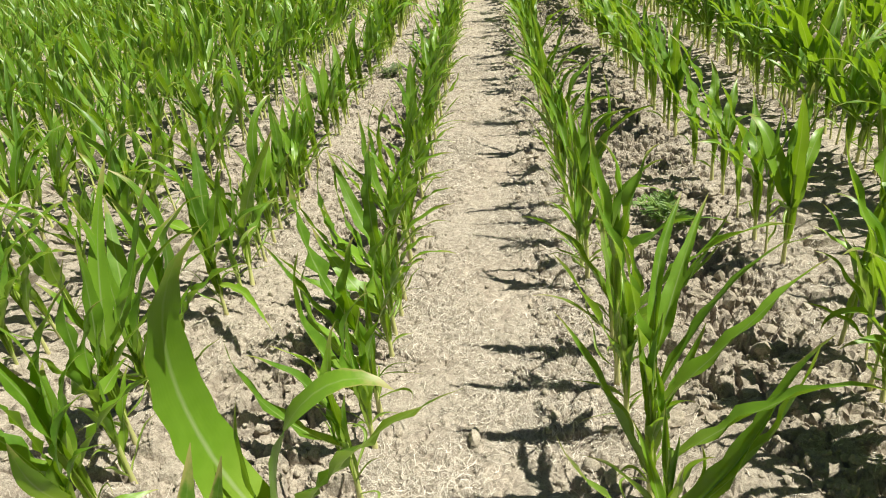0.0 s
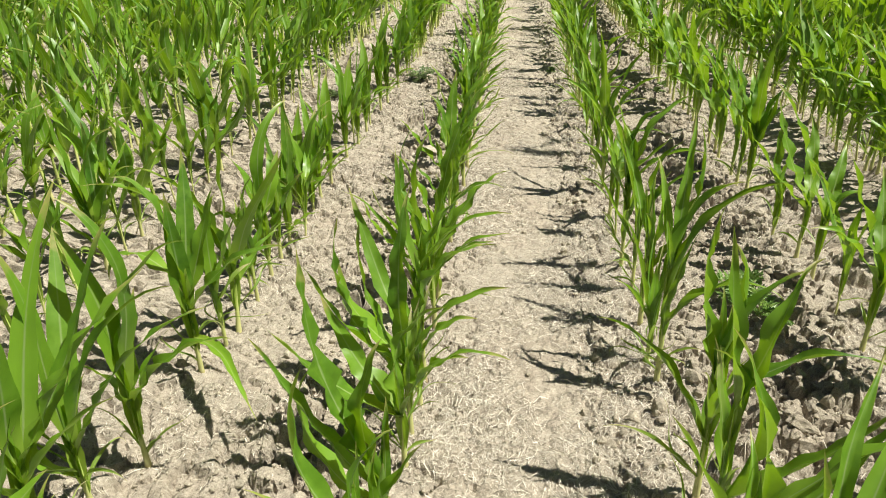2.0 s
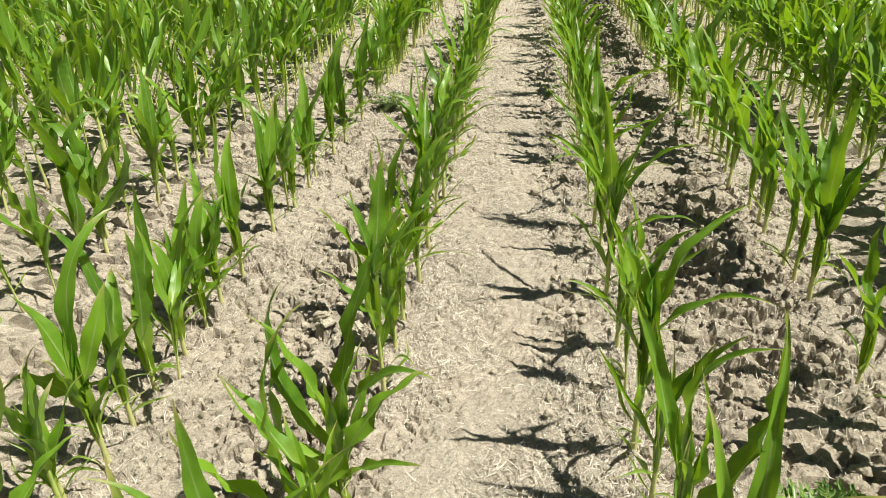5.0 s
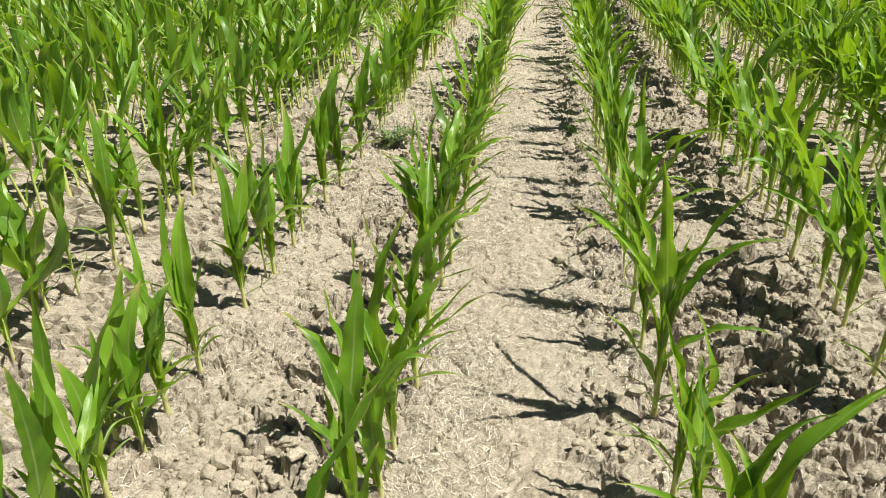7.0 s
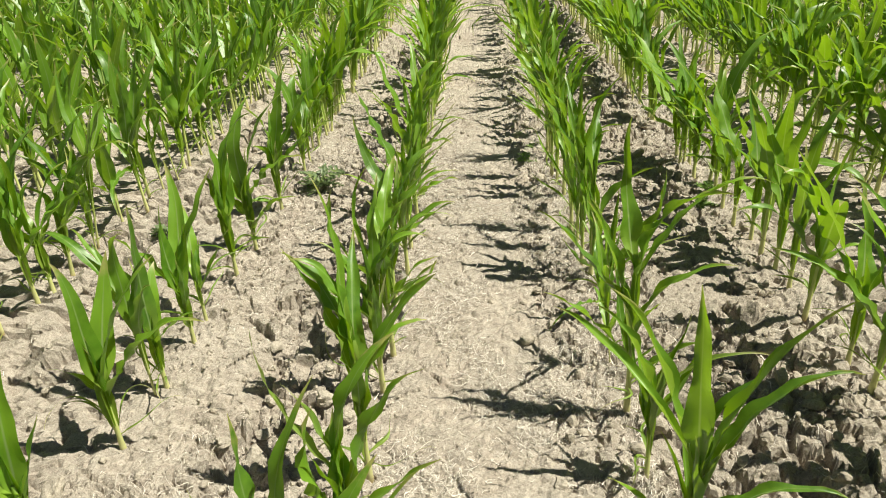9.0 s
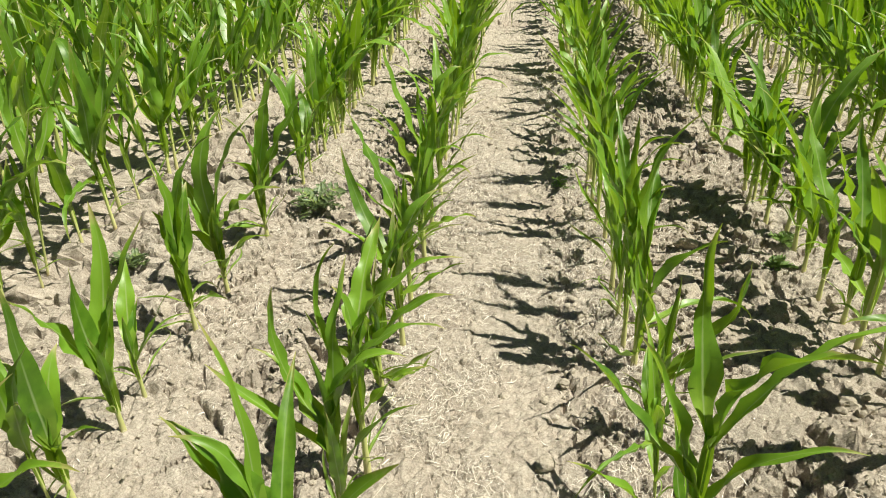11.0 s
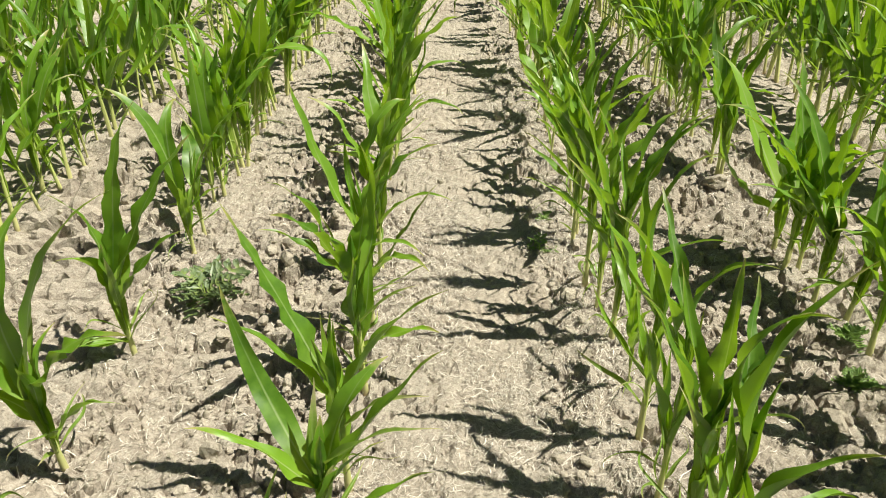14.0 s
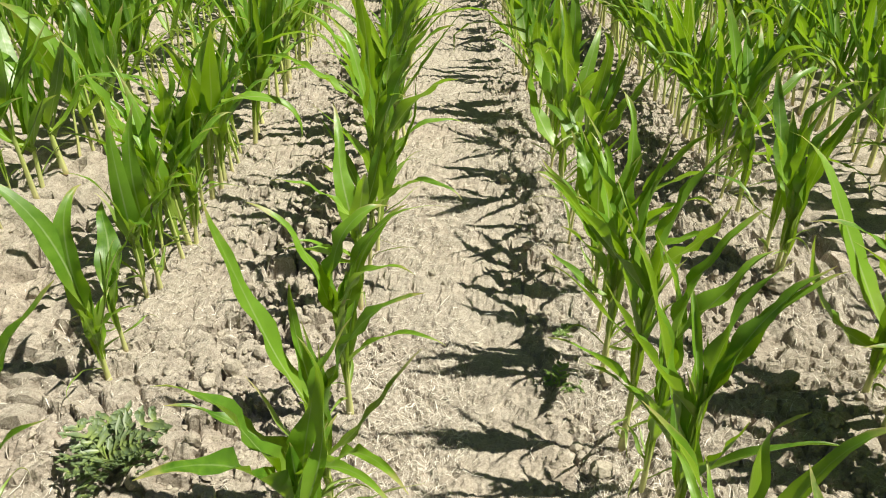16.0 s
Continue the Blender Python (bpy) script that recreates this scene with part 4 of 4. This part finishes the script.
# ---- weeds ----
def frond(r, length, lobes=9, width=0.32, blade_width=0.0028):
    """A feathery leaf lying along +x: a curved rib with toothed leaflets on both sides."""
    pieces = []

    def strip(points, w):
        points = np.array(points)
        n = len(points)
        d = np.gradient(points, axis=0)
        side = np.stack([-d[:, 1], d[:, 0], 0 * d[:, 0]], -1)
        side /= np.linalg.norm(side, axis=1)[:, None] + 1e-9
        half = w * np.array([0.5, 1.0, 0.12])[:n] if n == 3 else w * np.linspace(1, 0.2, n)
        v = np.stack([points - side * half[:, None], points + np.array([0, 0, -w * 0.5]), points + side * half[:, None]], 1).reshape(-1, 3)
        uv = np.stack(np.broadcast_arrays(np.array([0.1, 0.3, 0.45])[None, :], np.linspace(0, 0.6, n)[:, None]), -1).reshape(-1, 2)
        pieces.append((v, grid_faces(n, 3), uv, 0))

    rise, droop = r.uniform(0.35, 0.9), r.uniform(0.5, 1.1)
    rib = lambda q: np.array([length * q, 0.06 * length * math.sin(q * 4), length * (rise * q - droop * q * q)])
    strip([rib(q) for q in np.linspace(0, 1, 6)], 0.0016)
    for i in range(lobes):
        q0 = 0.18 + 0.8 * i / lobes
        for sgn in (-1, 1):
            q = min(0.97, q0 + r.uniform(-0.05, 0.05))
            reach = width * length * math.sin(math.pi * (0.25 + 0.68 * q)) * r.uniform(0.6, 1.25)
            a = rib(q)
            tip = a + np.array([r.uniform(0.25, 0.8) * reach, sgn * reach, r.uniform(-0.25, 0.25) * reach])
            strip([a, (a + tip) / 2 + np.array([0, 0, 0.08 * reach]), tip], blade_width)
            for j in range(3):
                c = a + (tip - a) * (0.3 + 0.25 * j + r.uniform(-0.08, 0.08))
                for way in (-1, 1):
                    e2 = c + np.array([(0.34 if way > 0 else -0.14) * reach, sgn * 0.24 * reach * (1 if way > 0 else 1.3), r.uniform(-0.12, 0.12) * reach]) * r.uniform(0.7, 1.3)
                    strip([c, (c + e2) / 2, e2], blade_width * 0.85)
    return joined(pieces)


def weed(x, y, spread, count, mat, label, seed, lobes=9, width=0.34, rise=1.0):
    r = random.Random(seed)
    thing = tagged(new("feathery_weed"), label, "weed", "weeds between the rows")
    thing.location = (x, y, float(ground_height(x, y)) - 0.005)
    shapes = []
    for i in range(5):
        v, f, uv, _ = frond(r, spread, lobes, width, 0.0055 if lobes < 5 else 0.010 if lobes < 6 else 0.0085 if lobes < 7 else 0.0060)
        me = mesh_from("frond", v, f, uvs=uv)
        me.materials.append(mat)
        shapes.append(me)
    v, f, uv = stem_tube(spread * 0.35, 0.004, sides=6, rings=5)
    part("stem", mesh_from("stem", v, f, uvs=uv), STALK, thing)
    for i in range(count):
        ob = new("frond", shapes[i % 5])
        ob.parent = thing
        q = i / count
        size = r.uniform(0.6, 1.1) * (1.0 - 0.3 * q)
        ob.matrix_basis = pose(0, 0, spread * 0.32 * q * rise, r.uniform(-25, 25), -r.uniform(5, 20) - 42 * q * rise, i * 137.5 + r.uniform(-20, 20)) @ Matrix.Scale(size, 4)


weed(0.70, 2.88, 0.15, 8, WEED, "bushy green feathery weed beside the maize row", 1, 8, 0.40, 1.0)
weed(0.67, 3.03, 0.13, 7, WEED, "smaller green feathery weed beside the maize row", 2, 8, 0.40, 1.3)
weed(-1.05, 6.58, 0.18, 11, WEED_GREY, "low grey-green lobed weed among dry clods", 3, 5, 0.32, 0.35)
weed(-1.68, 6.02, 0.12, 10, WEED_GREY, "small grey-green weed in cracked soil", 4, 6, 0.32, 0.6)
weed(0.10, 6.89, 0.085, 5, WEED_PALE, "small pale green weed at the lane's edge", 5, 4, 0.34, 1.0)
weed(0.88, 6.14, 0.08, 12, WEED_PALE, "small pale green feathery weed between clods", 6, 7, 0.35, 1.0)
weed(0.97, 6.34, 0.07, 10, WEED_PALE, "tiny pale green feathery weed beside maize stalks", 7, 7, 0.35, 1.0)
weed(0.15, 7.12, 0.05, 5, WEED_PALE, "tiny pale green weed in the littered lane", 8, 4, 0.34, 1.0)


# ---- clods and litter ----
def lump(seed, detail, rough):
    """A broken, angular lump of soil about 1 across."""
    bm = bmesh.new()
    bmesh.ops.create_icosphere(bm, subdivisions=detail, radius=0.5)
    r = random.Random(seed)
    cuts = [(Vector((r.gauss(0, 1), r.gauss(0, 1), r.gauss(0, 1))).normalized(), r.uniform(0.24, 0.42)) for _ in range(9)]
    for v in bm.verts:
        for n, d in cuts:
            over = v.co.dot(n) - d
            if over > 0:
                v.co -= n * over * 0.92
        v.co *= 1 + rough * noise.noise(v.co * 4 + Vector((seed, 0, 0))) + rough * 0.5 * noise.noise(v.co * 11)
        v.co.z *= 0.72
    me = bpy.data.meshes.new("soil_clod")
    bm.to_mesh(me)
    bm.free()
    me.materials.append(CLOD)
    return me


lumps = [lump(k, 3, 0.28) for k in range(10)]
crumb = random.Random(21)
placed = 0
while placed < 300:
    zone = crumb.random()
    if zone < 0.44:
        x = crumb.gauss(-0.71, 0.09)
    elif zone < 0.86:
        x = crumb.uniform(0.36, 0.93)
    elif zone < 0.92:
        x = crumb.uniform(0.05, 0.22)
    else:
        x = crumb.uniform(-1.9, -1.3)
    y = crumb.uniform(1.5, 8.2)
    if crumb.random() > 0.25 + 1.5 * max(0.0, float(fbm(np.array(x * 2.1), np.array(y * 1.6), 2)) + 0.2):
        continue
    size = min(0.115, 0.03 + crumb.expovariate(1 / 0.02)) * (0.6 if 0 < x < 0.3 else 1.0)
    ob = tagged(new("soil_clod", lumps[placed % 10]), "rough dry clod of grey-brown soil" if size < 0.05 else "large broken clod of dry grey-brown soil", "soil clod", "clods between the rows")
    ob.matrix_basis = pose(x, y, float(ground_height(x, y)) + size * 0.16, crumb.uniform(-25, 25), crumb.uniform(-25, 25), crumb.uniform(0, 360)) @ Matrix.Diagonal((size * crumb.uniform(0.8, 1.3), size, size * crumb.uniform(0.7, 1.0), 1))
    placed += 1

def scatter(name, detail, xs, ys, sizes, label):
    """Many small angular lumps as one mesh."""
    base = bmesh.new()
    bmesh.ops.create_icosphere(base, subdivisions=detail, radius=0.5)
    corners = np.array([v.co[:] for v in base.verts])
    faces = np.array([[v.index for v in f.verts] for f in base.faces])
    base.free()
    n = len(xs)
    warp = np.ones((n, len(corners)))
    for _ in range(5):          # flat broken sides
        d = rng.normal(size=(n, 3))
        d /= np.linalg.norm(d, axis=1)[:, None]
        warp = np.minimum(warp, 0.30 / np.maximum(d @ corners.T, 0.2))
    shape = corners[None] * (warp * rng.uniform(0.85, 1.1, warp.shape))[..., None] * (sizes[:, None] * rng.uniform(0.7, 1.3, (n, 3)))[:, None, :]
    verts = shape + np.stack([xs, ys, ground_height(xs, ys) + sizes * 0.18], -1)[:, None, :]
    tris = (faces[None] + (np.arange(n) * len(corners))[:, None, None]).reshape(-1, 3)
    me = mesh_from(name, verts.reshape(-1, 3), tris=tris, smooth=False)
    me.materials.append(CLOD)
    tagged(new(name, me), label, "soil crumbs", kind="stuff")


def strew(n, power):
    """Places where the crust is broken."""
    x = np.where(rng.random(n) < 0.34, rng.normal(-0.73, 0.15, n), np.where(rng.random(n) < 0.76, rng.uniform(0.02, 1.0, n), rng.uniform(-2.6, 2.2, n)))
    y = 1.2 + 8.8 * rng.random(n) ** 1.25
    keep = rng.random(n) < 0.10 + roughness_at(x, y) ** power
    return x[keep], y[keep]


def speckle(n):
    """Places on the crust beside the lane."""
    return rng.uniform(-1.3, -0.5, n), 1.3 + 6.5 * rng.random(n) ** 1.2


qx, qy = (np.concatenate(q) for q in zip(strew(10500, 0.8), speckle(4500)))
scatter("soil_crumbs", 1, qx, qy, 0.005 + rng.exponential(0.005, len(qx)).clip(0, 0.02), "loose crumbs of dry broken soil")
qx, qy = strew(6000, 1.5)
scatter("small_clods", 2, qx, qy, 0.016 + rng.exponential(0.012, len(qx)).clip(0, 0.045), "small broken clods of dry soil")


def litter(count, xs, ys, lengths, width, lift):
    """Curved, tilted straws lying on the ground."""
    n = count
    a = rng.normal(np.pi / 2, 1.1, n)
    bow = rng.normal(0, 0.75, n)
    q = np.array([-0.5, 0.0, 0.5])
    ang = a[:, None] + bow[:, None] * q[None, :] * 2
    dx, dy = np.cos(ang), np.sin(ang)
    px = xs[:, None] + np.cumsum(dx, 1) * lengths[:, None] / 3
    py = ys[:, None] + np.cumsum(dy, 1) * lengths[:, None] / 3
    pz = ground_height(px, py) + lift[:, None] * (0.2 + rng.random((n, 3)))
    w = width[:, None] * np.array([0.7, 1.0, 0.5])[None, :]
    roll = rng.uniform(-0.9, 0.9, n)[:, None]
    side = np.stack([-dy * w * np.cos(roll), dx * w * np.cos(roll), w * np.sin(roll)], -1)
    mid = np.stack([px, py, pz + w * 0.8], -1)
    v = np.stack([mid + side, mid - side], 2).reshape(-1, 3)
    f = grid_faces(3, 2)[None] + (np.arange(n) * 6)[:, None, None]
    return v, f.reshape(-1, 4)


M = 250000
pick = rng.random(M)
lx = np.where(pick < 0.62, rng.uniform(-0.50, 0.30, M), np.where(pick < 0.75, rng.normal(-1.06, 0.22, M), np.where(pick < 0.94, rng.uniform(0.2, 1.25, M), rng.uniform(-2.8, 2.0, M))))
ly = 1.15 + 8.2 * rng.random(M) ** 1.3
patch = fbm(lx * 3.1 + 4, ly * 2.3, 3)
keep = rng.random(M) < np.clip(0.66 + 2.8 * patch - 0.5 * bell(lx, -0.07, 0.09) - 0.75 * bell(lx, -0.72, 0.1), 0.05, 1)
lx, ly = lx[keep], ly[keep]
M = len(lx)
v, f = litter(M, lx, ly, 0.018 + rng.exponential(0.020, M).clip(0, 0.08), 0.0005 + 0.0010 * rng.random(M) ** 2, 0.0015 + 0.015 * rng.random(M) ** 2.5)
straw = mesh_from("straw_litter", v, f)
straw.materials.append(STRAW)
tagged(new("straw_litter", straw), "short pale dry straw and root litter on the soil", "straw litter", kind="stuff")
